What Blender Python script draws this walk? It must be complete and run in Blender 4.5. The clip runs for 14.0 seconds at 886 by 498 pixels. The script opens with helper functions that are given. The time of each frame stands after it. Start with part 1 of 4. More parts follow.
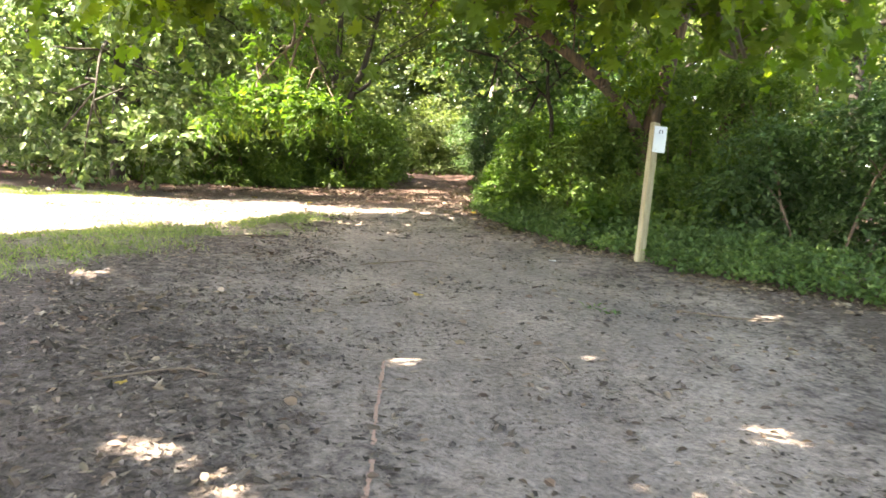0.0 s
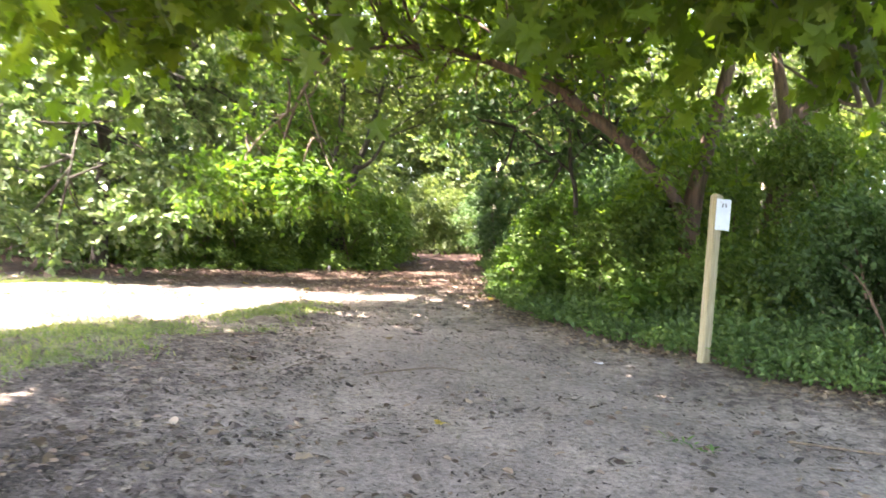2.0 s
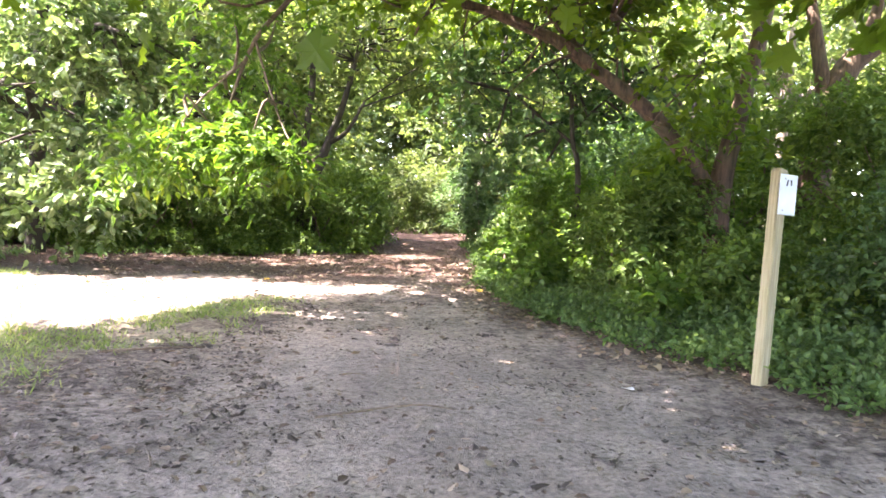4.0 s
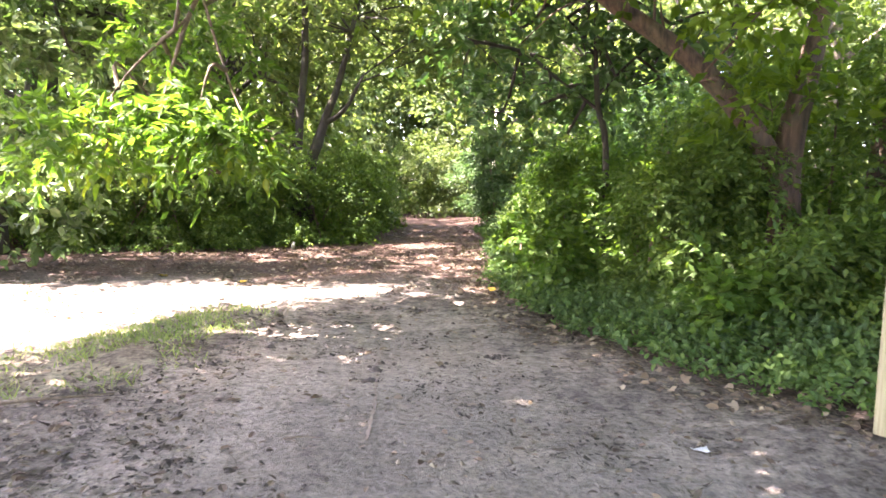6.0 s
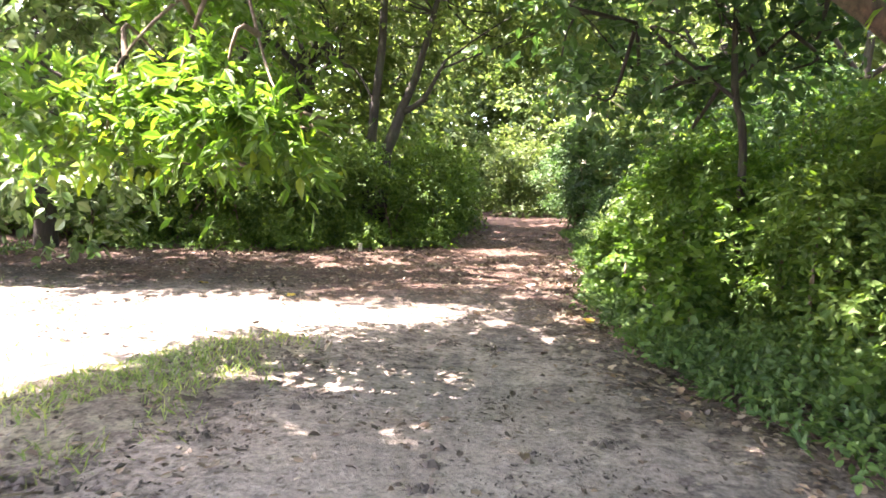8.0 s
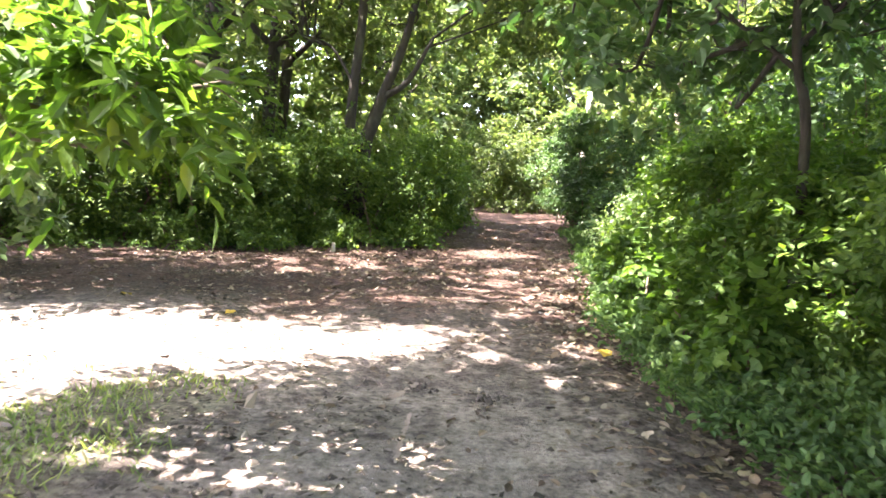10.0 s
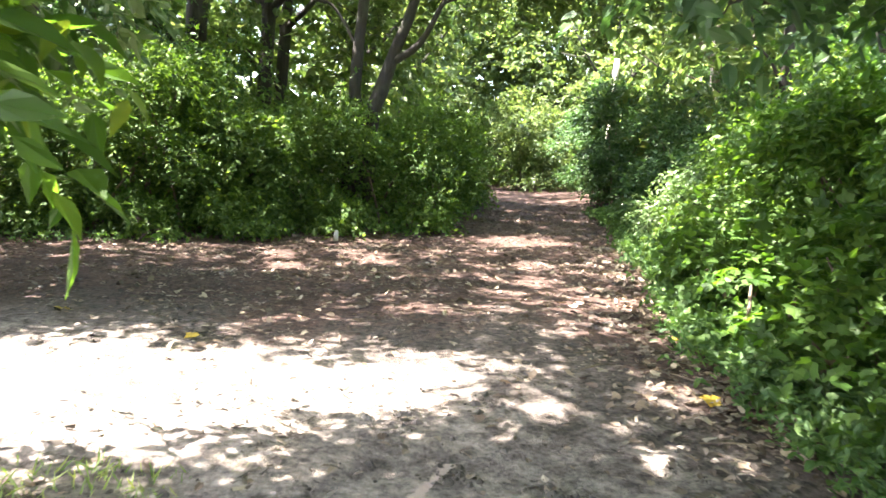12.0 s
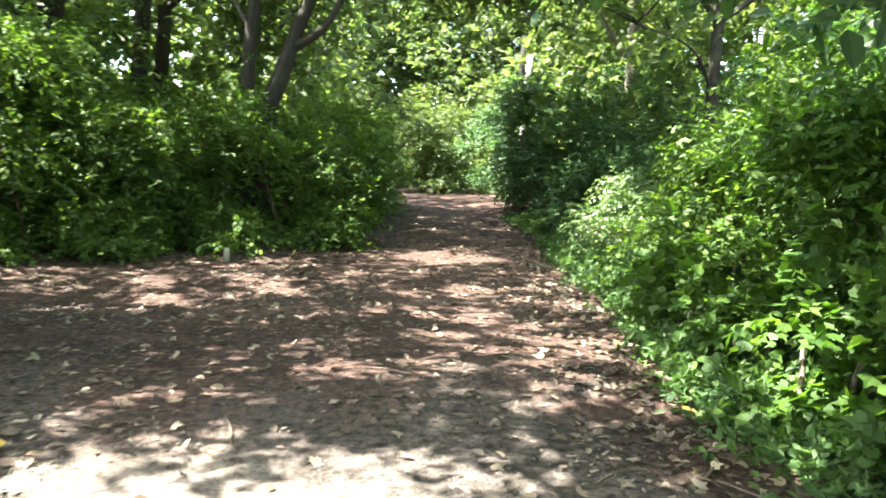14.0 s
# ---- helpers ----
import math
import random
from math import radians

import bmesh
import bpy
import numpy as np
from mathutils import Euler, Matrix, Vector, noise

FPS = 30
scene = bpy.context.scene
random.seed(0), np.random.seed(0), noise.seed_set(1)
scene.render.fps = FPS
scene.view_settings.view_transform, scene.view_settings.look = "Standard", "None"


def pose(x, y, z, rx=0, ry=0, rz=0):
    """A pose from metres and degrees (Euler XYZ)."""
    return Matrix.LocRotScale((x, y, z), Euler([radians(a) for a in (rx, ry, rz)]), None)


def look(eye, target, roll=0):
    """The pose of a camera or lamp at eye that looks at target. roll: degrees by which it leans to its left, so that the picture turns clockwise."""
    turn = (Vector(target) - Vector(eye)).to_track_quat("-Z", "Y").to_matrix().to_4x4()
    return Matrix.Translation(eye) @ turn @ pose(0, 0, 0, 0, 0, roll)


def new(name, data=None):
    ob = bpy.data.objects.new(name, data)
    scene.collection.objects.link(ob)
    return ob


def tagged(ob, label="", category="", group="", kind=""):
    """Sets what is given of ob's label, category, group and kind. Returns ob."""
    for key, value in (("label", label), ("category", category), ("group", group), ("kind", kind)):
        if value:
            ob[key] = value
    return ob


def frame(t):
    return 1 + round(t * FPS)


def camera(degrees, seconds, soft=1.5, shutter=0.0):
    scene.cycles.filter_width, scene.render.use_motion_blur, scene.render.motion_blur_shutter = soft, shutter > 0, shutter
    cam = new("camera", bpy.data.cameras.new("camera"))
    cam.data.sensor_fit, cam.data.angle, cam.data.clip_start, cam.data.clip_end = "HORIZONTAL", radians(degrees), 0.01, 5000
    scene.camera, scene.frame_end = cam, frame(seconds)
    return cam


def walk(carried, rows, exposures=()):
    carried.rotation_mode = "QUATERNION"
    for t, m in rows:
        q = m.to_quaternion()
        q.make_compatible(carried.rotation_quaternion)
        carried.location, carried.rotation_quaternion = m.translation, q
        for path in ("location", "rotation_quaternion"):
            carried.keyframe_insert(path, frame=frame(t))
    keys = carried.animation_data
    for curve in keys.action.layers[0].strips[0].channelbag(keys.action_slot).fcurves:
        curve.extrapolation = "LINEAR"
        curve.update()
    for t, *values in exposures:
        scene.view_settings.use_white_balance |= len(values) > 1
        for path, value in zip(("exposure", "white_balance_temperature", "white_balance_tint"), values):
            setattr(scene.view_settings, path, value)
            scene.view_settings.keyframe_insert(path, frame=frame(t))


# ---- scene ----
cam = camera(61.0, 14.0, 1.6, 0.5)
METRES, EYE, TILT, LEAN, TURN = 12.6, 1.5, 0.0, 0.0, 0.0
ROWS = [
    (0.0, 0.0, 0.0, 0.0, 0.53, -6.34, -4.75),
    (0.5, -0.0061, 0.0282, 0.0006, 1.17, -5.72, -4.3),
    (1.0, -0.0132, 0.0619, 0.0037, -0.08, -1.54, -3.42),
    (1.5, -0.0158, 0.0961, 0.0034, 2.15, 1.57, -4.28),
    (2.0, -0.0166, 0.1343, 0.0024, 0.67, -0.41, -4.25),
    (2.5, -0.0151, 0.1731, 0.0027, -1.46, -1.54, -3.37),
    (3.0, -0.0159, 0.2092, 0.0049, -0.65, -1.67, -4.57),
    (3.5, -0.0216, 0.246, 0.0078, -0.8, -1.83, -4.5),
    (6.0, -0.0019, 0.429, 0.0164, 0.62, -3.54, -2.44),
    (6.5, -0.002, 0.4654, 0.019, 3.01, -4.34, -3.78),
    (7.0, -0.0003, 0.5046, 0.0225, 7.3, -5.44, -5.03),
    (7.5, -0.0059, 0.54, 0.0249, 6.86, -4.28, -4.2),
    (10.0, -0.0166, 0.7148, 0.0266, 6.29, -4.73, -4.87),
    (10.5, -0.0225, 0.7496, 0.0283, 4.07, -5.93, -4.13),
    (11.0, -0.0268, 0.7852, 0.0285, 6.34, -4.44, -4.04),
    (11.5, -0.0377, 0.8204, 0.0287, 7.03, -5.65, -5.72),
    (12.0, -0.0447, 0.8566, 0.0269, 6.98, -6.54, -4.35),
    (12.5, -0.0516, 0.89, 0.0288, 8.0, -6.89, -5.31),
    (13.0, -0.0632, 0.9253, 0.0315, 3.07, -6.05, -4.42),
    (13.5, -0.0709, 0.9571, 0.0304, 2.25, -6.28, -4.29),
    (14.0, -0.0778, 0.9872, 0.0314, -0.87, -6.03, -4.64),
]
walk(cam, [(t, pose(0, 0, EYE, TILT, LEAN, TURN) @ pose(METRES * x, METRES * y, METRES * z, 90 + pitch, roll, yaw)) for t, x, y, z, yaw, pitch, roll in ROWS],
     [(0.0, 3.9, 8000, 18.0), (3.0, 4.19, 7050, 28.0), (6.5, 4.29, 7050, 31.0), (7.5, 4.09, 7050, 28.0), (10.0, 4.16, 6900, 25.0), (12.5, 3.96, 6650, 13.0), (14.0, 3.78, 6650, 7.0)])

# ---- world, sun and exposure ----
SUN_EL, SUN_AZ = radians(57.0), radians(257.0)          # azimuth clockwise from +y
S = Vector((math.sin(SUN_AZ) * math.cos(SUN_EL), math.cos(SUN_AZ) * math.cos(SUN_EL), math.sin(SUN_EL)))
world = bpy.data.worlds.new("sky")
scene.world = world
world.use_nodes = True
wn = world.node_tree
sky = wn.nodes.new("ShaderNodeTexSky")
sky.sky_type, sky.sun_disc, sky.sun_elevation, sky.sun_rotation = "NISHITA", False, SUN_EL, SUN_AZ
sky.dust_density = 2.0
wn.links.new(sky.outputs[0], wn.nodes["Background"].inputs[0])
wn.nodes["Background"].inputs[1].default_value = 0.15
sun_data = bpy.data.lights.new("sun", "SUN")
sun_data.energy, sun_data.angle, sun_data.color = 5.0, radians(0.53), (1.0, 0.965, 0.9)
sun_lamp = new("sun", sun_data)
sun_lamp.matrix_world = look((0, 0, 0), -S) @ pose(0, 0, 0)


# ---- materials ----
def material(name):
    m = bpy.data.materials.new(name)
    m.use_nodes = True
    nt = m.node_tree
    return m, nt, nt.nodes["Principled BSDF"]


def node(nt, kind, **values):
    n = nt.nodes.new(kind)
    for k, v in values.items():
        n.inputs[k.replace("_", " ")].default_value = v
    return n


def ramp(nt, fac, stops):
    r = nt.nodes.new("ShaderNodeValToRGB")
    while len(r.color_ramp.elements) < len(stops):
        r.color_ramp.elements.new(0.5)
    for e, (p, c) in zip(r.color_ramp.elements, stops):
        e.position, e.color = p, (*c, 1)
    nt.links.new(fac, r.inputs[0])
    return r.outputs[0]


def coords(nt):
    return nt.nodes.new("ShaderNodeTexCoord").outputs["Object"]


def noise_tex(nt, vec, scale, detail=4.0, rough=0.6):
    n = node(nt, "ShaderNodeTexNoise", Scale=scale, Detail=detail, Roughness=rough)
    nt.links.new(vec, n.inputs["Vector"])
    return n.outputs[0]


def mixed(nt, fac, a, b, mode="MIX"):
    m = nt.nodes.new("ShaderNodeMix")
    m.data_type, m.blend_type = "RGBA", mode
    if isinstance(fac, float):
        m.inputs[0].default_value = fac
    else:
        nt.links.new(fac, m.inputs[0])
    for i, c in ((6, a), (7, b)):
        if isinstance(c, tuple):
            m.inputs[i].default_value = (*c, 1)
        else:
            nt.links.new(c, m.inputs[i])
    return m.outputs[2]


def maths(nt, op, a, b):
    n = nt.nodes.new("ShaderNodeMath")
    n.operation = op
    for i, v in enumerate((a, b)):
        if isinstance(v, (int, float)):
            n.inputs[i].default_value = v
        else:
            nt.links.new(v, n.inputs[i])
    return n.outputs[0]


def bumped(nt, bsdf, height, strength, distance):
    b = node(nt, "ShaderNodeBump", Strength=strength, Distance=distance)
    nt.links.new(height, b.inputs["Height"])
    nt.links.new(b.outputs[0], bsdf.inputs["Normal"])


def leaf_material(name, dark, mid, light, through_col, share=0.4, rough=0.5, single=False):
    """Leaf skin with a share of light passing through it; each leaf has its own tone."""
    m, nt, bsdf = material(name)
    if single:
        rnd = nt.nodes.new("ShaderNodeObjectInfo").outputs["Random"]
    else:
        rnd = nt.nodes.new("ShaderNodeNewGeometry").outputs["Random Per Island"]
    col = ramp(nt, rnd, [(0.0, dark), (0.55, mid), (1.0, light)])
    big = noise_tex(nt, coords(nt), 1.3, 2.0)
    tone = ramp(nt, big, [(0.3, (0.7, 0.75, 0.75)), (0.7, (1.2, 1.15, 1.0))])
    col = mixed(nt, 1.0, col, tone, "MULTIPLY")
    nt.links.new(col, bsdf.inputs["Base Color"])
    bsdf.inputs["Roughness"].default_value = rough
    bsdf.inputs["Specular IOR Level"].default_value = 0.35
    tr = nt.nodes.new("ShaderNodeBsdfTranslucent")
    nt.links.new(mixed(nt, 1.0, col, through_col, "MULTIPLY"), tr.inputs[0])
    mix = nt.nodes.new("ShaderNodeMixShader")
    mix.inputs[0].default_value = share
    nt.links.new(bsdf.outputs[0], mix.inputs[1])
    nt.links.new(tr.outputs[0], mix.inputs[2])
    nt.links.new(mix.outputs[0], nt.nodes["Material Output"].inputs[0])
    return m


YG = (1.85, 1.85, 0.7)
M_MAPLE = leaf_material("maple_leaf", (0.05, 0.095, 0.012), (0.08, 0.142, 0.018), (0.125, 0.185, 0.03), YG, 0.58, 0.6)
M_BUSH = leaf_material("bush_leaf", (0.042, 0.088, 0.02), (0.07, 0.13, 0.03), (0.115, 0.185, 0.045), YG, 0.42, 0.58)
M_BUSH_DARK = leaf_material("dark_bush_leaf", (0.028, 0.066, 0.024), (0.046, 0.094, 0.034), (0.074, 0.135, 0.05), (1.7, 1.9, 0.9), 0.35, 0.5)
# lighter and glossier than the other leaves: strong sunlight put into the colour
M_PALE_LIT = leaf_material("pale_sunlit_leaf", (0.055, 0.102, 0.036), (0.102, 0.158, 0.064), (0.178, 0.228, 0.12), (1.5, 1.65, 0.85), 0.3, 0.32)
M_BRIGHT = leaf_material("bright_leaf", (0.036, 0.084, 0.016), (0.057, 0.118, 0.021), (0.09, 0.16, 0.032), (1.75, 1.85, 0.7), 0.48, 0.58)
M_BRIGHT_ONE = leaf_material("bright_single_leaf", (0.06, 0.12, 0.018), (0.09, 0.165, 0.025), (0.15, 0.20, 0.035), YG, 0.5, single=True)
M_FAR = leaf_material("woodland_leaf", (0.054, 0.088, 0.033), (0.09, 0.136, 0.052), (0.15, 0.185, 0.085), (1.75, 1.78, 0.88), 0.5)
M_COVER = leaf_material("ground_cover_leaf", (0.035, 0.075, 0.025), (0.055, 0.11, 0.035), (0.095, 0.16, 0.05), (1.8, 1.9, 0.8), 0.35, 0.6)
M_GRASS = leaf_material("grass_blade", (0.065, 0.115, 0.03), (0.115, 0.18, 0.05), (0.21, 0.245, 0.095), (1.8, 1.7, 0.8), 0.35, 0.5)
M_DRY = leaf_material("dry_leaf", (0.045, 0.032, 0.025), (0.105, 0.074, 0.056), (0.23, 0.175, 0.137), (1.3, 1.1, 0.8), 0.12, 0.6)
M_DRY_ONE = leaf_material("dry_single_leaf", (0.085, 0.06, 0.043), (0.18, 0.135, 0.098), (0.33, 0.28, 0.22), (1.3, 1.1, 0.8), 0.12, 0.6, single=True)
M_TAN = leaf_material("tan_dry_leaf", (0.06, 0.043, 0.032), (0.14, 0.105, 0.078), (0.29, 0.24, 0.185), (1.2, 1.1, 0.9), 0.1, 0.6)
M_YELLOW = leaf_material("yellow_leaf", (0.30, 0.22, 0.03), (0.40, 0.27, 0.04), (0.35, 0.32, 0.06), (1.4, 1.2, 0.6), 0.2, 0.55, single=True)


def bark_material(name, dark, light, scale=1.0):
    m, nt, bsdf = material(name)
    mp = nt.nodes.new("ShaderNodeMapping")
    mp.inputs["Scale"].default_value = (16 * scale, 16 * scale, 2.6 * scale)
    nt.links.new(coords(nt), mp.inputs[0])
    ridges = noise_tex(nt, mp.outputs[0], 1.4, 6.0, 0.65)
    blotch = noise_tex(nt, coords(nt), 2.2, 4.0)
    col = ramp(nt, ridges, [(0.3, dark), (0.7, light)])
    col = mixed(nt, ramp(nt, blotch, [(0.5, (0, 0, 0)), (0.75, (0.5, 0.5, 0.5))]), col, (0.07, 0.085, 0.045))
    nt.links.new(col, bsdf.inputs["Base Color"])
    bsdf.inputs["Roughness"].default_value = 0.9
    bumped(nt, bsdf, ridges, 0.9, 0.02)
    return m


M_BARK = bark_material("brown_bark", (0.022, 0.014, 0.01), (0.125, 0.078, 0.05))
M_BARK_GREY = bark_material("grey_bark", (0.06, 0.052, 0.043), (0.21, 0.18, 0.14))
M_BARK_DARK = bark_material("dark_bark", (0.012, 0.0095, 0.008), (0.042, 0.034, 0.026))
M_BARK_PALE = bark_material("pale_dead_wood", (0.28, 0.26, 0.21), (0.5, 0.47, 0.4))


def post_wood():
    m, nt, bsdf = material("weathered_post_wood")
    mp = nt.nodes.new("ShaderNodeMapping")
    mp.inputs["Scale"].default_value = (30, 30, 1.5)
    nt.links.new(coords(nt), mp.inputs[0])
    grain = noise_tex(nt, mp.outputs[0], 2.0, 6.0, 0.6)
    stain = noise_tex(nt, coords(nt), 3.0, 4.0)
    col = ramp(nt, grain, [(0.25, (0.13, 0.115, 0.065)), (0.55, (0.26, 0.235, 0.145)), (0.8, (0.35, 0.325, 0.22))])
    col = mixed(nt, ramp(nt, stain, [(0.45, (0, 0, 0)), (0.75, (0.6, 0.6, 0.6))]), col, (0.2, 0.2, 0.1))
    nt.links.new(col, bsdf.inputs["Base Color"])
    bsdf.inputs["Roughness"].default_value = 0.8
    bumped(nt, bsdf, grain, 0.5, 0.004)
    return m


def plain_material(name, a, b, rough, scale=8.0, metal=0.0):
    m, nt, bsdf = material(name)
    n = noise_tex(nt, coords(nt), scale, 5.0)
    nt.links.new(ramp(nt, n, [(0.3, a), (0.7, b)]), bsdf.inputs["Base Color"])
    bsdf.inputs["Roughness"].default_value, bsdf.inputs["Metallic"].default_value = rough, metal
    bumped(nt, bsdf, n, 0.2, 0.003)
    return m


M_POST = post_wood()
M_SIGN = plain_material("white_sign_face", (0.48, 0.55, 0.57), (0.58, 0.64, 0.65), 0.4)
M_INK = plain_material("dark_sign_ink", (0.03, 0.035, 0.04), (0.06, 0.065, 0.07), 0.6)
M_CHALK = plain_material("faded_orange_chalk", (0.27, 0.165, 0.12), (0.36, 0.24, 0.185), 0.95, 60)
M_CHALK_FAINT = plain_material("worn_pink_chalk", (0.22, 0.168, 0.138), (0.28, 0.216, 0.18), 0.95, 60)
M_STEEL = plain_material("galvanised_steel", (0.4, 0.4, 0.4), (0.55, 0.55, 0.54), 0.45, 20, 0.9)
M_TWIG = plain_material("twig_bark", (0.06, 0.045, 0.03), (0.16, 0.12, 0.08), 0.85, 30)
M_CLOD = plain_material("damp_dark_soil", (0.025, 0.02, 0.017), (0.085, 0.068, 0.056), 0.9, 40)
M_PAPER = plain_material("white_paper_scrap", (0.4, 0.4, 0.39), (0.6, 0.6, 0.58), 0.6, 20)
M_CHIP = leaf_material("mulch_chip", (0.02, 0.016, 0.013), (0.06, 0.048, 0.038), (0.26, 0.22, 0.18), (0.5, 0.5, 0.5), 0.02, 0.85)


def ground_material():
    """Trodden grey soil, dark mulch, grass roots and brown leaf mould, by zone weights kept on the mesh; the grey also
    whitens the sun patch.
    """
    m, nt, bsdf = material("woodland_soil")
    co = coords(nt)
    zone = nt.nodes.new("ShaderNodeVertexColor")
    zone.layer_name = "zone"
    sep = nt.nodes.new("ShaderNodeSeparateColor")
    nt.links.new(zone.outputs[0], sep.inputs[0])
    fine = noise_tex(nt, co, 45.0, 8.0, 0.7)
    mid = noise_tex(nt, co, 7.0, 6.0, 0.65)
    clod = noise_tex(nt, co, 21.0, 7.0, 0.72)
    wide = noise_tex(nt, co, 0.9, 5.0, 0.6)
    soil = ramp(nt, mid, [(0.3, (0.068, 0.057, 0.049)), (0.7, (0.15, 0.128, 0.11))])
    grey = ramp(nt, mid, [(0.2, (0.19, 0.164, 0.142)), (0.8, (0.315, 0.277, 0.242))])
    mould = ramp(nt, mid, [(0.3, (0.05, 0.031, 0.025)), (0.7, (0.115, 0.074, 0.06))])
    turf = ramp(nt, mid, [(0.3, (0.13, 0.122, 0.088)), (0.7, (0.225, 0.208, 0.155))])

    def weight(ch, lo=0.35, hi=0.65):
        broken = maths(nt, "ADD", sep.outputs[ch], maths(nt, "MULTIPLY", maths(nt, "SUBTRACT", mid, 0.5), 0.9))
        broken = maths(nt, "ADD", broken, maths(nt, "MULTIPLY", maths(nt, "SUBTRACT", wide, 0.5), 0.5))
        return ramp(nt, broken, [(lo, (0, 0, 0)), (hi, (1, 1, 1))])

    packed_or_lit = weight(0)
    smooth = maths(nt, "MULTIPLY", packed_or_lit, 0.3)
    col = mixed(nt, packed_or_lit, soil, grey)
    col = mixed(nt, weight(2), col, mould)
    col = mixed(nt, weight(1), col, turf)
    col = mixed(nt, 1.0, col, ramp(nt, fine, [(0.3, (0.72, 0.72, 0.72)), (0.7, (1.22, 1.22, 1.22))]), "MULTIPLY")
    col = mixed(nt, 1.0, col, ramp(nt, wide, [(0.32, (0.7, 0.69, 0.69)), (0.68, (1.17, 1.15, 1.12))]), "MULTIPLY")
    rough_lumps = ramp(nt, clod, [(0.38, (0.4, 0.385, 0.38)), (0.5, (0.98, 0.98, 0.98)), (0.63, (1.34, 1.31, 1.28))])
    col = mixed(nt, 1.0, col, mixed(nt, smooth, rough_lumps, (0.98, 0.98, 0.98)), "MULTIPLY")
    nt.links.new(col, bsdf.inputs["Base Color"])
    bsdf.inputs["Roughness"].default_value = 0.93
    bsdf.inputs["Specular IOR Level"].default_value = 0.2
    h = maths(nt, "ADD", maths(nt, "MULTIPLY", fine, 0.25), maths(nt, "ADD", maths(nt, "MULTIPLY", clod, maths(nt, "SUBTRACT", 0.9, smooth)), maths(nt, "MULTIPLY", mid, 0.7)))
    bumped(nt, bsdf, h, 1.0, 0.05)
    return m


# ---- the plan ----
RIGHT_EDGE = ([-40, 0, 4, 6, 7.4, 8, 9, 10, 11.3, 13, 15, 17, 19, 22, 26, 32, 40, 60],
              [14, 10, 7.5, 5.7, 4.4, 3.7, 3.0, 2.55, 1.75, 1.1, 0.75, 0.72, 0.87, 0.9, 1.1, 0.8, -0.6, -8])
LEFT_EDGE = ([12, 15, 19, 20, 21.6, 22.9, 24, 29, 36, 40, 60],
             [-10, -9, -7.5, -5.8, -4.2, -2.7, -2.0, -2.0, -2.3, -3.6, -12])
SUNNY = [(-16, 3), (-9, 6.8), (-5.6, 9.3), (-4.8, 10), (-4.4, 10.9), (-3.65, 11.1), (-3.25, 12.2), (-2.85, 13.3), (-2.4, 13.7), (-1.8, 13.75), (-1.5, 14.35),
         (-1.1, 14.6), (-1.0, 15.3), (-0.5, 15.6), (-0.8, 15.9), (-1.5, 15.7), (-2.07, 15.9), (-2.6, 15.6), (-3.3, 15.6), (-3.9, 15.85), (-4.9, 15.8),
         (-6.3, 15.1), (-8, 14.6), (-16, 13)]
TURF = [(-30, 2), (-9, 4.2), (-4.0, 6.7), (-3.4, 8.3), (-2.9, 10), (-2.2, 11.0), (-1.95, 12), (-1.8, 13.5), (-2.6, 14.2), (-3.4, 14.0), (-4.3, 15.2), (-7, 15.6), (-30, 16)]


def ground_z(x, y):
    x, y = np.asarray(x, float), np.asarray(y, float)
    base = sum(np.interp(y + d, [-60, 0, 8, 16, 24, 40, 90], [-0.5, 0, 0.33, 0.57, 0.69, 0.95, 1.4]) for d in (-2, -1, 0, 1, 2)) / 5
    lump = 0.02 * np.sin(1.7 * x + 0.9 * y) + 0.015 * np.sin(2.9 * y - 1.3 * x + 1) + 0.008 * np.sin(6.1 * x + 2) * np.sin(5.3 * y)
    bank = 0.10 * np.clip((x - np.interp(y, *RIGHT_EDGE)) / 0.8, 0, 1)
    return base + 0.03 * np.clip(x, -8, 8) + lump + bank


def inside(poly, x, y):
    x, y = np.asarray(x, float), np.asarray(y, float)
    hit = np.zeros(x.shape, bool)
    for (x0, y0), (x1, y1) in zip(poly, poly[1:] + poly[:1]):
        if y0 != y1:
            hit ^= ((y0 > y) != (y1 > y)) & (x < (x1 - x0) * (y - y0) / (y1 - y0) + x0)
    return hit


def mesh_from(name, verts, tris, mat, smooth=False):
    """A mesh of triangles from arrays."""
    me = bpy.data.meshes.new(name)
    verts, tris = np.asarray(verts, np.float32), np.asarray(tris, np.int32)
    me.vertices.add(len(verts))
    me.vertices.foreach_set("co", verts.ravel())
    me.loops.add(tris.size)
    me.loops.foreach_set("vertex_index", tris.ravel())
    me.polygons.add(len(tris))
    me.polygons.foreach_set("loop_start", np.arange(0, tris.size, 3, dtype=np.int32))
    me.polygons.foreach_set("use_smooth", np.full(len(tris), smooth))
    me.update(calc_edges=True)
    me.validate()
    me.materials.append(mat)
    return me


def bm_mesh(name, bm, mat, smooth=False):
    me = bpy.data.meshes.new(name)
    bm.normal_update()
    bm.to_mesh(me)
    bm.free()
    for p in me.polygons:
        p.use_smooth = smooth
    me.materials.append(mat)
    return me


def part(name, me, parent, label=""):
    ob = new(name, me)
    ob.parent = parent
    return tagged(ob, label) if label else ob


def merge(pieces):
    """Joins (verts, tris) pairs into one pair."""
    vs, ts, n = [], [], 0
    for v, t in pieces:
        vs.append(v)
        ts.append(t + n)
        n += len(v)
    return np.concatenate(vs), np.concatenate(ts)


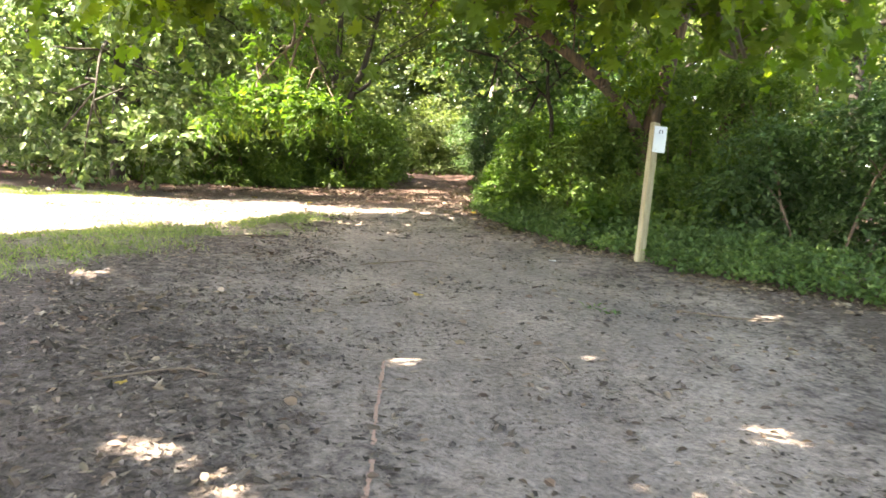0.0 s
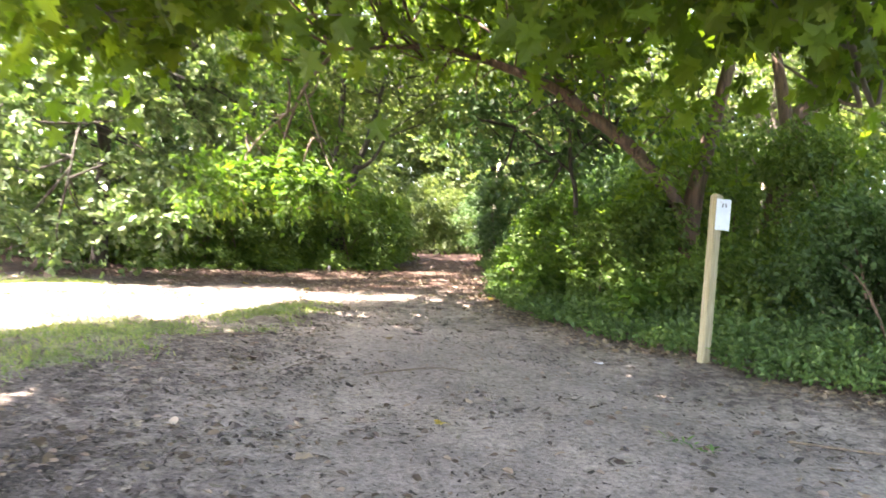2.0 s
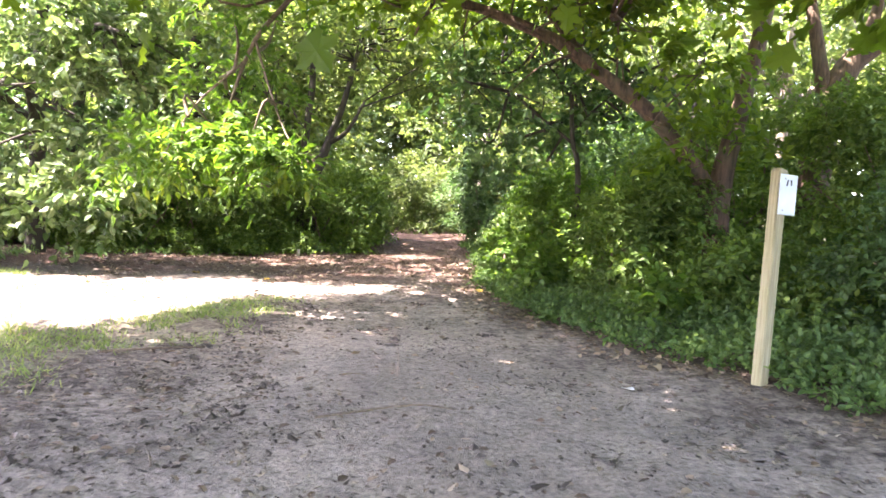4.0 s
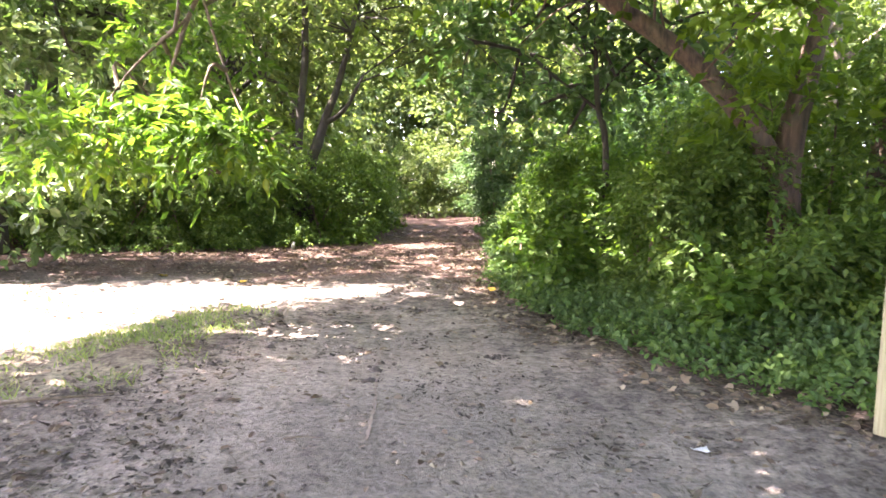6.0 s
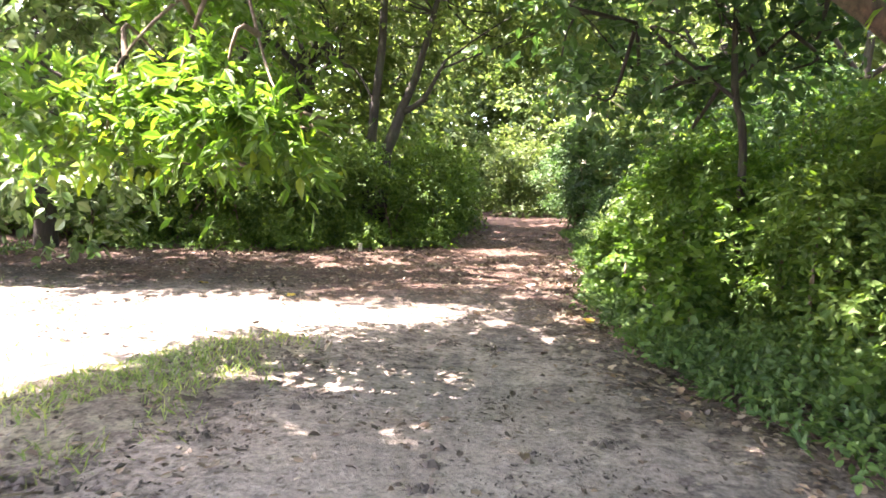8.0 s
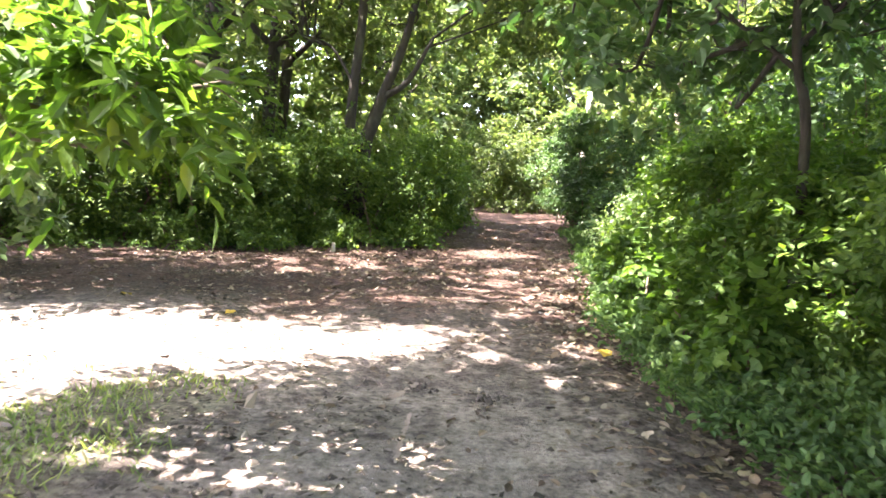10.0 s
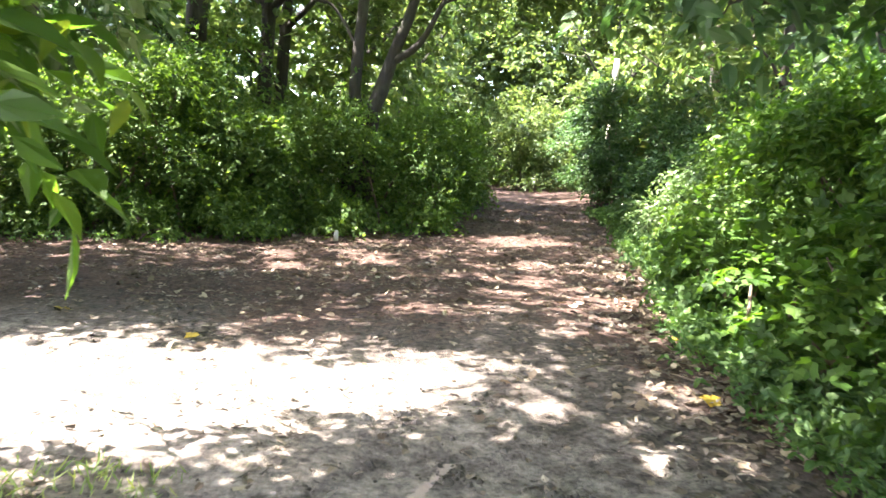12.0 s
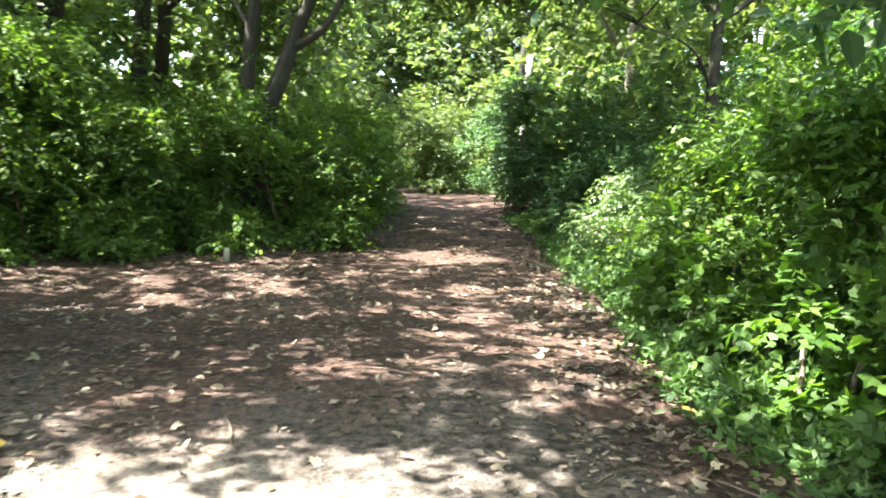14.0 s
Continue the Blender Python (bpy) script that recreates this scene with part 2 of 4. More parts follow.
def tube(points, radii, sides=8, rough=0.0, rng=None, res=4):
    """A tapered limb along a smooth line of points."""
    p, r = np.asarray(points, float), np.asarray(radii, float)
    k = np.linspace(0, len(p) - 1, max(3, (len(p) - 1) * res + 1))
    i = np.clip(k.astype(int), 0, len(p) - 2)
    f = (k - i)[:, None]
    tan = np.gradient(p, axis=0)
    q = (2 * f**3 - 3 * f**2 + 1) * p[i] + (f**3 - 2 * f**2 + f) * tan[i] + (3 * f**2 - 2 * f**3) * p[i + 1] + (f**3 - f**2) * tan[i + 1]
    rr = np.interp(k, np.arange(len(r)), r)
    d = np.gradient(q, axis=0)
    d /= np.linalg.norm(d, axis=1)[:, None] + 1e-9
    ref = np.where(np.abs(d[:, 2:3]) > 0.9, [[1.0, 0, 0]], [[0, 0, 1.0]])
    a = np.cross(d, ref)
    a /= np.linalg.norm(a, axis=1)[:, None]
    for j in range(1, len(a)):
        a[j] = a[j - 1] - d[j] * np.dot(a[j - 1], d[j])
        a[j] /= np.linalg.norm(a[j])
    b = np.cross(d, a)
    ang = np.arange(sides) / sides * 2 * np.pi
    ring = a[:, None] * np.cos(ang)[None, :, None] + b[:, None] * np.sin(ang)[None, :, None]
    wob = 1 + (rng.uniform(-rough, rough, (len(q), sides)) if rough else 0)
    v = (q[:, None] + ring * (rr[:, None] * wob)[:, :, None]).reshape(-1, 3)
    n = len(q)
    t = []
    for j in range(n - 1):
        for s in range(sides):
            u = (s + 1) % sides
            t += [(j * sides + s, j * sides + u, (j + 1) * sides + u), (j * sides + s, (j + 1) * sides + u, (j + 1) * sides + s)]
    t += [((n - 1) * sides, (n - 1) * sides + s, (n - 1) * sides + s + 1) for s in range(1, sides - 1)]
    return v, np.array(t)


# leaf outlines: (along, across, lift), and their triangles
OVATE = (np.array([(0, 0, 0), (0.38, 0.27, 0.06), (0.38, -0.27, 0.06), (1, 0, -0.06)]), np.array([(0, 3, 1), (0, 2, 3)]))
BROAD = (np.array([(0, 0, 0), (0.25, 0.27, 0.07), (0.65, 0.24, 0.05), (1, 0, -0.1), (0.65, -0.24, 0.05), (0.25, -0.27, 0.07), (0.5, 0, -0.01)]),
         np.array([(0, 6, 1), (1, 6, 2), (2, 6, 3), (3, 6, 4), (4, 6, 5), (5, 6, 0)]))
OVAL = (np.array([(0, 0, 0), (0.28, 0.27, 0.05), (0.68, 0.21, 0.04), (1, 0, -0.08), (0.68, -0.21, 0.04), (0.28, -0.27, 0.05)]), np.array([(0, 3, 2), (0, 2, 1), (0, 4, 3), (0, 5, 4)]))
LANCE = (np.array([(0, 0, 0), (0.3, 0.2, 0.04), (0.62, 0.15, 0.02), (1, 0, -0.12), (0.62, -0.15, 0.02), (0.3, -0.2, 0.04)]), np.array([(0, 3, 2), (0, 2, 1), (0, 4, 3), (0, 5, 4)]))
_half = [(-0.02, 0.16, 0.02), (-0.08, 0.34, 0.05), (0.1, 0.34, 0.03), (0.18, 0.27, 0), (0.3, 0.4, 0.02), (0.34, 0.62, 0.06), (0.46, 0.46, 0.03), (0.54, 0.44, 0.02), (0.5, 0.2, -0.01), (0.66, 0.22, 0), (0.72, 0.29, 0.02), (0.78, 0.14, -0.02)]
_m = [(0, 0, 0)] + _half + [(1, 0, -0.1)] + [(u, -v, w) for u, v, w in reversed(_half)] + [(0.38, 0, -0.03)]
MAPLE = (np.array(_m), np.array([(26, (k + 1) % 26, k) for k in range(26)]))
MAPLE_LOW = (np.array([(0, 0, 0), (0.1, 0.4, 0.03), (0.45, 0.52, 0.03), (0.55, 0.18, 0), (1, 0, -0.08), (0.55, -0.18, 0), (0.45, -0.52, 0.03), (0.1, -0.4, 0.03)]),
             np.array([(0, 2, 1), (0, 3, 2), (0, 4, 3), (0, 5, 4), (0, 6, 5), (0, 7, 6)]))


# a crumb of soil, built like the leaf outlines
LUMP = (np.array([(0, 0.2, 0), (0.05, -0.3, 0), (0.6, -0.38, 0), (1, 0.02, 0), (0.55, 0.36, 0), (0.4, -0.05, 0.34), (0.65, 0.08, 0.26)]),
        np.array([(0, 1, 5), (1, 2, 5), (2, 6, 5), (2, 3, 6), (3, 4, 6), (4, 5, 6), (4, 0, 5)]))


def leaves(place, axis, normal, size, shape):
    """Leaves of one outline at many places, as arrays."""
    tv, tt = shape
    axis = axis / (np.linalg.norm(axis, axis=1)[:, None] + 1e-9)
    side = np.cross(normal, axis)
    side /= np.linalg.norm(side, axis=1)[:, None] + 1e-9
    up = np.cross(axis, side)
    v = place[:, None] + size[:, None, None] * (tv[None, :, 0:1] * axis[:, None] + tv[None, :, 1:2] * side[:, None] + tv[None, :, 2:3] * up[:, None])
    t = tt[None] + (np.arange(len(place)) * len(tv))[:, None, None]
    return v.reshape(-1, 3), t.reshape(-1, 3)


def sprays(rng, start, way, length, count, leaf, shape, droop=0.25, flat=0.6):
    """Leafy twigs: count leaves set along each twig that begins at start and runs its way."""
    n = len(start)
    way = way / (np.linalg.norm(way, axis=1)[:, None] + 1e-9)
    f = np.tile(np.linspace(0.12, 1.0, count), (n, 1)) + rng.normal(0, 0.03, (n, count))
    ln = (length * rng.uniform(0.6, 1.3, n))[:, None]
    p = start[:, None] + way[:, None] * (f * ln)[..., None]
    p[..., 2] -= droop * (f * ln) ** 2 / max(length, 0.1)
    out = rng.normal(0, 1, (n, count, 3))
    lateral = np.cross(way, np.array([0, 0, 1.0]))
    sgn = np.where(np.arange(count) % 2, 1.0, -1.0)[None, :, None]
    axis = 0.55 * way[:, None] + 0.75 * sgn * lateral[:, None] + 0.45 * out
    axis[..., 2] -= droop
    nrm = rng.normal(0, 1 - flat, (n, count, 3))
    nrm[..., 2] += flat
    nrm += 0.35 * flat * way[:, None]
    size = leaf * rng.uniform(0.6, 1.25, (n, count))
    return leaves(p.reshape(-1, 3), axis.reshape(-1, 3), nrm.reshape(-1, 3), size.ravel(), shape)


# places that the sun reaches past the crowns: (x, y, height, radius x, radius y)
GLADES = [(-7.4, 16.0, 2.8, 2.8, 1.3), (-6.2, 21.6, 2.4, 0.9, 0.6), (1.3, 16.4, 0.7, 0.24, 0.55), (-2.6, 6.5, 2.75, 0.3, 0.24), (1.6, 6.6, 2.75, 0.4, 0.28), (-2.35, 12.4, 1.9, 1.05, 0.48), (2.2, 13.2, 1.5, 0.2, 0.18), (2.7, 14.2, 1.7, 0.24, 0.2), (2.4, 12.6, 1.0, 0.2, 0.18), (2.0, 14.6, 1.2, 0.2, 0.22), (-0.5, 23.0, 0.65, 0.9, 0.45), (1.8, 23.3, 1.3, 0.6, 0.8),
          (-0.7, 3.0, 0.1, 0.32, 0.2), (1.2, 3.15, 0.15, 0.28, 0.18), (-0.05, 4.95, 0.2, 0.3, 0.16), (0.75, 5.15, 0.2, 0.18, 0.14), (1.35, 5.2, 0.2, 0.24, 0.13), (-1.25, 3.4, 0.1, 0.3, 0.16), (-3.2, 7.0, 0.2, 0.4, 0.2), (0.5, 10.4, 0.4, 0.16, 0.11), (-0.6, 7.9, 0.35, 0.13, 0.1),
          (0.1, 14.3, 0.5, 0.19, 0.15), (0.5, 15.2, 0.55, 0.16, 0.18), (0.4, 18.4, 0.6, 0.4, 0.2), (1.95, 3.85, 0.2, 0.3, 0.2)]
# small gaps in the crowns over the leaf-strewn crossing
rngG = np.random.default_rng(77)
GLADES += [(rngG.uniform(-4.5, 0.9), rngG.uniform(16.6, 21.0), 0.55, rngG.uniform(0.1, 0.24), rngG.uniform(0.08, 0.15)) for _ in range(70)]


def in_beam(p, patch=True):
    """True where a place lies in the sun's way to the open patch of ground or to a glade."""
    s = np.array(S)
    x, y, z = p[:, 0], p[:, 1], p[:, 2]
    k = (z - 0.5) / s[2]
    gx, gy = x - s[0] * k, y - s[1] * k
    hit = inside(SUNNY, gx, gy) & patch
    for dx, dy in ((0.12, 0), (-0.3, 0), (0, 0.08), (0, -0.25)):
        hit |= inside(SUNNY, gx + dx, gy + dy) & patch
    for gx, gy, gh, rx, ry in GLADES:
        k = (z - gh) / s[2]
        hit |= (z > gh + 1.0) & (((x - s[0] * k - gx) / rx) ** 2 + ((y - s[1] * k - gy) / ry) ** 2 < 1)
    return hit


def ball(rng, n):
    v = rng.normal(0, 1, (n, 3))
    return v / np.linalg.norm(v, axis=1)[:, None]


def cloud(rng, lobes, per_lobe, leaf, shape, length, count, droop, flat, shade=True, low=None, fill=0.35, level=1.0):
    """Twigs over the lobes of a crown: lobes are rows of x, y, z, radius x, y, z."""
    st, wy = [], []
    for cx, cy, cz, rx, ry, rz in lobes:
        d = ball(rng, per_lobe)
        d[:, 2] = np.where(d[:, 2] < -0.55, -d[:, 2], d[:, 2])
        r = 1 - fill * rng.random(per_lobe) ** 1.5
        st.append(np.stack([cx + d[:, 0] * rx * r, cy + d[:, 1] * ry * r, cz + d[:, 2] * rz * r], 1))
        wy.append((d + rng.normal(0, 0.45, d.shape)) * np.array([1, 1, level]))
    st, wy = np.concatenate(st), np.concatenate(wy)
    ok = st[:, 2] > ground_z(st[:, 0], st[:, 1]) + (0.08 if low is None else low)
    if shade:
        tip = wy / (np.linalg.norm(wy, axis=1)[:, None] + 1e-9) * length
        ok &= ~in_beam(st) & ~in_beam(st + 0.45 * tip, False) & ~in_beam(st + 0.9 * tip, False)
    return sprays(rng, st[ok], wy[ok], length, count, leaf, shape, droop, flat)


def bush(seed, x, y, rx, ry, height, leaf, mat, lobes, per_lobe, label, shape=OVATE, length=0.32, count=9, droop=0.25, shade=False, group="", name="bush", lean=(0, 0)):
    rng = np.random.default_rng(seed)
    z0 = float(ground_z(x, y))
    rows = []
    for _ in range(lobes):
        a, r, h = rng.uniform(0, 2 * np.pi), np.sqrt(rng.random()) * 0.85, rng.uniform(0.1, 1.0) ** 1.25 * 0.95
        w = np.sqrt(max(0.1, 1 - (h - 0.35) ** 2 * 1.6))
        s = rng.uniform(0.2, 0.37)
        rows.append((x + lean[0] * h + np.cos(a) * r * rx * w, y + lean[1] * h + np.sin(a) * r * ry * w, z0 + h * height, s * rx * 1.15, s * ry * 1.15, s * height * 0.36))
    thing = tagged(new(name), label, "bush", group)
    thing.location = (x, y, z0)
    v, t = cloud(rng, rows, int(per_lobe * 0.72), leaf, shape, length * 1.25, count + 2, droop + 0.12, 0.68, shade, level=0.5)
    # long arching shoots break the outline
    n = int(lobes * 3.6)
    pick = np.array(rows)[rng.integers(0, lobes, n)]
    d = ball(rng, n)
    d[:, 2] = np.abs(d[:, 2]) * 0.9 + 0.15
    d[:, :2] += 0.5 * (pick[:, :2] - np.array([x, y])) / np.array([rx, ry])
    long = sprays(rng, pick[:, :3] + d * pick[:, 3:] * 0.5, d, 0.26 * height + 0.12, 15, leaf * 1.05, shape, 0.7, 0.65)
    # upright shoots of many lengths make the top uneven
    n = int(lobes * 1.5)
    pick = np.array(rows)[rng.integers(0, lobes, n)]
    d = rng.normal(0, 0.38, (n, 3))
    d[:, 2] = 1
    start = pick[:, :3] + rng.normal(0, 0.5, (n, 3)) * pick[:, 3:]
    up = [sprays(rng, start[k::3], d[k::3], 0.22 * height + 0.16 * (k + 1), 11 + 4 * k, leaf * 1.1, shape, 0.18, 0.75) for k in range(3)]
    v, t = merge([(v, t), long] + up)
    o = np.array([x, y, z0])
    part("foliage", mesh_from("foliage", v - o, t, mat), thing)
    for cx, cy, cz, *_ in rows[:9]:
        b = np.array([x + rng.normal(0, 0.3 * rx), y + rng.normal(0, 0.3 * ry), 0])
        b[2] = ground_z(b[0], b[1]) - 0.05
        e = np.array([cx, cy, cz])
        m = (b + e) / 2 + np.array([0, 0, 0.15 * height])
        v, t = tube([b, m, e], [0.024, 0.016, 0.006], 5, res=2)
        part("stem", mesh_from("stem", v - o, t, M_TWIG, True), thing)
    return thing


def tree(seed, name, trunk_pts, trunk_r, limbs, lobes, per_lobe, leaf, bark, leaf_mat, label, shape=OVATE, length=0.6, count=10, droop=0.25, shade=True, low=2.0, sides=12, category="tree", twigs=True):
    """A tree of a trunk, limbs (each a line of points and radii) and a crown over its lobes."""
    rng = np.random.default_rng(seed)
    o = np.array(trunk_pts[0], float)
    thing = tagged(new(name), label, category)
    thing.location = o
    v, t = tube(trunk_pts, trunk_r, sides, 0.06, rng)
    part("trunk", mesh_from("trunk", v - o, t, bark, True), thing)
    for pts, rad in limbs:
        v, t = tube(pts, rad, 9, 0.05, rng)
        part("limb", mesh_from("limb", v - o, t, bark, True), thing)
    if len(lobes):
        v, t = cloud(rng, lobes, per_lobe, leaf, shape, length, count, droop, 0.55, shade, low)
        part("crown", mesh_from("crown", v - o, t, leaf_mat), thing)
        if twigs:
            root = np.array(trunk_pts[-1], float)
            near = [root]
            for pts, _ in limbs:
                for q0, q1 in zip(pts[:-1], pts[1:]):
                    near += [np.array(q0, float) * (1 - f) + np.array(q1, float) * f for f in (0.2, 0.4, 0.6, 0.8, 1.0)]
            for cx, cy, cz, rx, ry, rz in lobes:
                e = np.array([cx, cy, cz])
                b = min(near, key=lambda q: np.linalg.norm(q - e) + rng.uniform(0, 0.6))
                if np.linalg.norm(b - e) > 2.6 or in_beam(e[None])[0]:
                    continue
                m = (b + e) / 2 + rng.normal(0, 0.25, 3)
                tips = [tube([b, m, e], [0.028, 0.018, 0.008], 5, res=3)]
                for _ in range(3):
                    d = ball(rng, 1)[0] * np.array([rx, ry, rz]) * 0.95
                    tips.append(tube([e, e + d * 0.5 + rng.normal(0, 0.08, 3), e + d], [0.007, 0.005, 0.002], 3, res=1))
                v, t = merge(tips)
                part("branch", mesh_from("branch", v - o, t, bark, True), thing)
    return thing


def crown_lobes(seed, x, y, z, rx, ry, rz, n, size):
    rng = np.random.default_rng(seed)
    d = ball(rng, n) * (rng.random(n) ** 0.45)[:, None]
    s = size * rng.uniform(0.75, 1.25, n)
    return [(x + d[i, 0] * rx, y + d[i, 1] * ry, z + d[i, 2] * rz, s[i], s[i], s[i] * 0.6) for i in range(n)]


def at(x, y, z=0.0):
    return (x, y, float(ground_z(x, y)) + z)


# ---- ground ----
def build_ground():
    xs = np.unique(np.concatenate([np.linspace(-160, -20, 22), np.linspace(-20, -9, 30), np.linspace(-9, 6, 91), np.linspace(6, 20, 36), np.linspace(20, 160, 22)]))
    ys = np.unique(np.concatenate([np.linspace(-120, -6, 22), np.linspace(-6, 0, 20), np.linspace(0, 30, 160), np.linspace(30, 50, 40), np.linspace(50, 240, 30)]))
    gx, gy = np.meshgrid(xs, ys)
    x, y = gx.ravel(), gy.ravel()
    rng = np.random.default_rng(3)
    near = (np.abs(x) < 9) & (y > -1) & (y < 32)
    z = ground_z(x, y) + np.where(near, rng.normal(0, 0.006, x.shape), 0)
    nx, ny = len(xs), len(ys)
    i = (np.arange(ny - 1)[:, None] * nx + np.arange(nx - 1)[None]).ravel()
    t = np.concatenate([np.stack([i, i + 1, i + nx + 1], 1), np.stack([i, i + nx + 1, i + nx], 1)])
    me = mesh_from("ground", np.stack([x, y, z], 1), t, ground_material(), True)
    right, left = np.interp(y, *RIGHT_EDGE), np.interp(y, *LEFT_EDGE)
    # the trodden way runs along the middle; its left shoulder is mulch
    mid = np.interp(y, [0, 4, 8, 12, 16, 20], [1.2, 0.9, 0.1, -0.6, -0.8, -0.6])
    half = np.interp(y, [0, 4, 6.5, 9, 12, 16, 19, 24], [3.2, 2.7, 3.5, 3.6, 2.9, 2.0, 1.0, 0.6])
    trod_or_lit = np.clip(1.15 - np.abs(x - mid) / (half + 0.6), 0, 1) * np.interp(y, [0, 7, 10, 13.5, 16, 20], [1, 1, 0.85, 0.55, 0.4, 0.2])
    bare = inside([(-4, 13.7), (-1.8, 13.5), (-0.3, 15), (-0.4, 17.5), (-6, 17.5), (-6, 15.4)], x, y) * 0.5 * np.clip((17.4 - y) / 1.8, 0, 1)
    trod_or_lit = np.maximum(trod_or_lit, bare)
    # bare soil in the sun patch, painted paler so that the sunlight looks white
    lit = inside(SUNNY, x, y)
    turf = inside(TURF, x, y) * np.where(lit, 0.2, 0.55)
    trod_or_lit = np.maximum(trod_or_lit, lit * 0.5 * (y < 15.2))
    trod_or_lit *= np.interp(y, [0, 3, 6], [0.5, 0.7, 1])
    mould = np.clip((y - 14.6 + 0.35 * np.sin(2.1 * x) + 0.25 * np.sin(4.7 * x + 1)) / 3.4, 0, 1) * 0.9 + np.clip((x - right + 0.7) / 0.7, 0, 1) * 0.5
    col = np.stack([trod_or_lit, turf, np.clip(mould, 0, 1), np.ones_like(x)], 1).astype(np.float32)
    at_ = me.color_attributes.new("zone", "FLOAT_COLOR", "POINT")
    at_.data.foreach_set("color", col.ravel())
    tagged(new("ground", me), "trodden grey soil path with brown leaf mould, grass and painted sunlit patch", "ground", kind="structure")


build_ground()


# ---- sign post ----
def sign_post():
    thing = tagged(new("sign_post"), "weathered square timber post with small white sign plate", "post")
    thing.location = at(2.55, 9.72, -0.02)
    bm = bmesh.new()
    bmesh.ops.create_cube(bm, size=1.0, matrix=Matrix.Translation((0, 0, 0.875)) @ Matrix.Diagonal((0.1, 0.1, 1.83, 1)))
    top = bmesh.ops.inset_region(bm, faces=[f for f in bm.faces if f.normal.z > 0.9], thickness=0.022)
    for v in {v for f in bm.faces if f.normal.z > 0.9 and f not in top["faces"] for v in f.verts}:
        v.co.z += 0.03 if v.co.x < 0 else 0.018
    bmesh.ops.bevel(bm, geom=[e for e in bm.edges if abs(e.verts[0].co.z - e.verts[1].co.z) > 1], offset=0.009, segments=2, affect="EDGES")
    part("shaft", bm_mesh("shaft", bm, M_POST), thing, "weathered greenish timber shaft")
    bm = bmesh.new()
    bmesh.ops.create_cube(bm, size=1.0, matrix=Matrix.Translation((0.048, -0.058, 1.605)) @ Matrix.Diagonal((0.2, 0.008, 0.33, 1)))
    bmesh.ops.bevel(bm, geom=[e for e in bm.edges], offset=0.003, segments=1, affect="EDGES")
    plate = part("sign_plate", bm_mesh("sign_plate", bm, M_SIGN), thing, "small white sign plate")
    for z in (1.475, 1.735):
        bm = bmesh.new()
        bmesh.ops.create_uvsphere(bm, u_segments=10, v_segments=6, radius=0.008, matrix=Matrix.Translation((0.0, -0.063, z)))
        part("screw", bm_mesh("screw", bm, M_STEEL, True), plate)
    for x, z, h, tilt in ((0.03, 1.7, 0.05, 0.25), (0.075, 1.705, 0.045, -0.2)):
        bm = bmesh.new()
        bmesh.ops.create_cube(bm, size=1.0, matrix=Matrix.Translation((x, -0.0635, z)) @ Matrix.Rotation(tilt, 4, "Y") @ Matrix.Diagonal((0.014, 0.003, h, 1)))
        part("sign_mark", bm_mesh("sign_mark", bm, M_INK), plate, "small dark printed bar")
    thing.rotation_euler = (0, radians(0.6), radians(25))


sign_post()

# ---- trees ----
# one lobe added per stretch of ground to shade it, mostly unseen, on the nearest tree
HOSTS = {"maple": (-3.6, -1.0), "fork": (2.5, 13.2), "lean": (6.2, 14.9), "twin": (-3.6, 24.1)}
WOOD = [(-7.3, 25.0, 0.28, 0.05), (-6.45, 26.5, 0.2, 0.1), (-9.9, 23.5, 0.2, 0.5), (-10.7, 24.5, 0.22, -0.1), (-7.0, 29, 0.2, 0.2), (-12.5, 19.5, 0.22, 0.2), (-12, 30, 0.28, 0.0), (4.6, 34, 0.22, -0.4), (6.4, 35, 0.14, 0.4),
        (8.5, 23, 0.22, 0.2), (7.2, 26.5, 0.17, 0.5), (10.5, 12.5, 0.25, 0.0), (9.2, 17.5, 0.2, -0.4), (13, 22, 0.25, 0.3), (2.2, 43, 0.2, 0.2), (-6, 41, 0.2, -0.3), (-14, 36, 0.25, 0),
        (10, 38, 0.25, 0.2), (14, 30, 0.24, 0.0), (12.5, 7, 0.25, 0.1), (-18, 26, 0.28, 0.1), (17, 15, 0.26, -0.1), (-6.3, 34.5, 0.2, 0.1), (9.5, -2.5, 0.25, 0.1), (4.5, 27.5, 0.16, -0.2)]
for n, w in enumerate(WOOD):
    HOSTS[n] = w[:2]
SHADE_COVER = {k: [] for k in HOSTS}
rngC = np.random.default_rng(77)
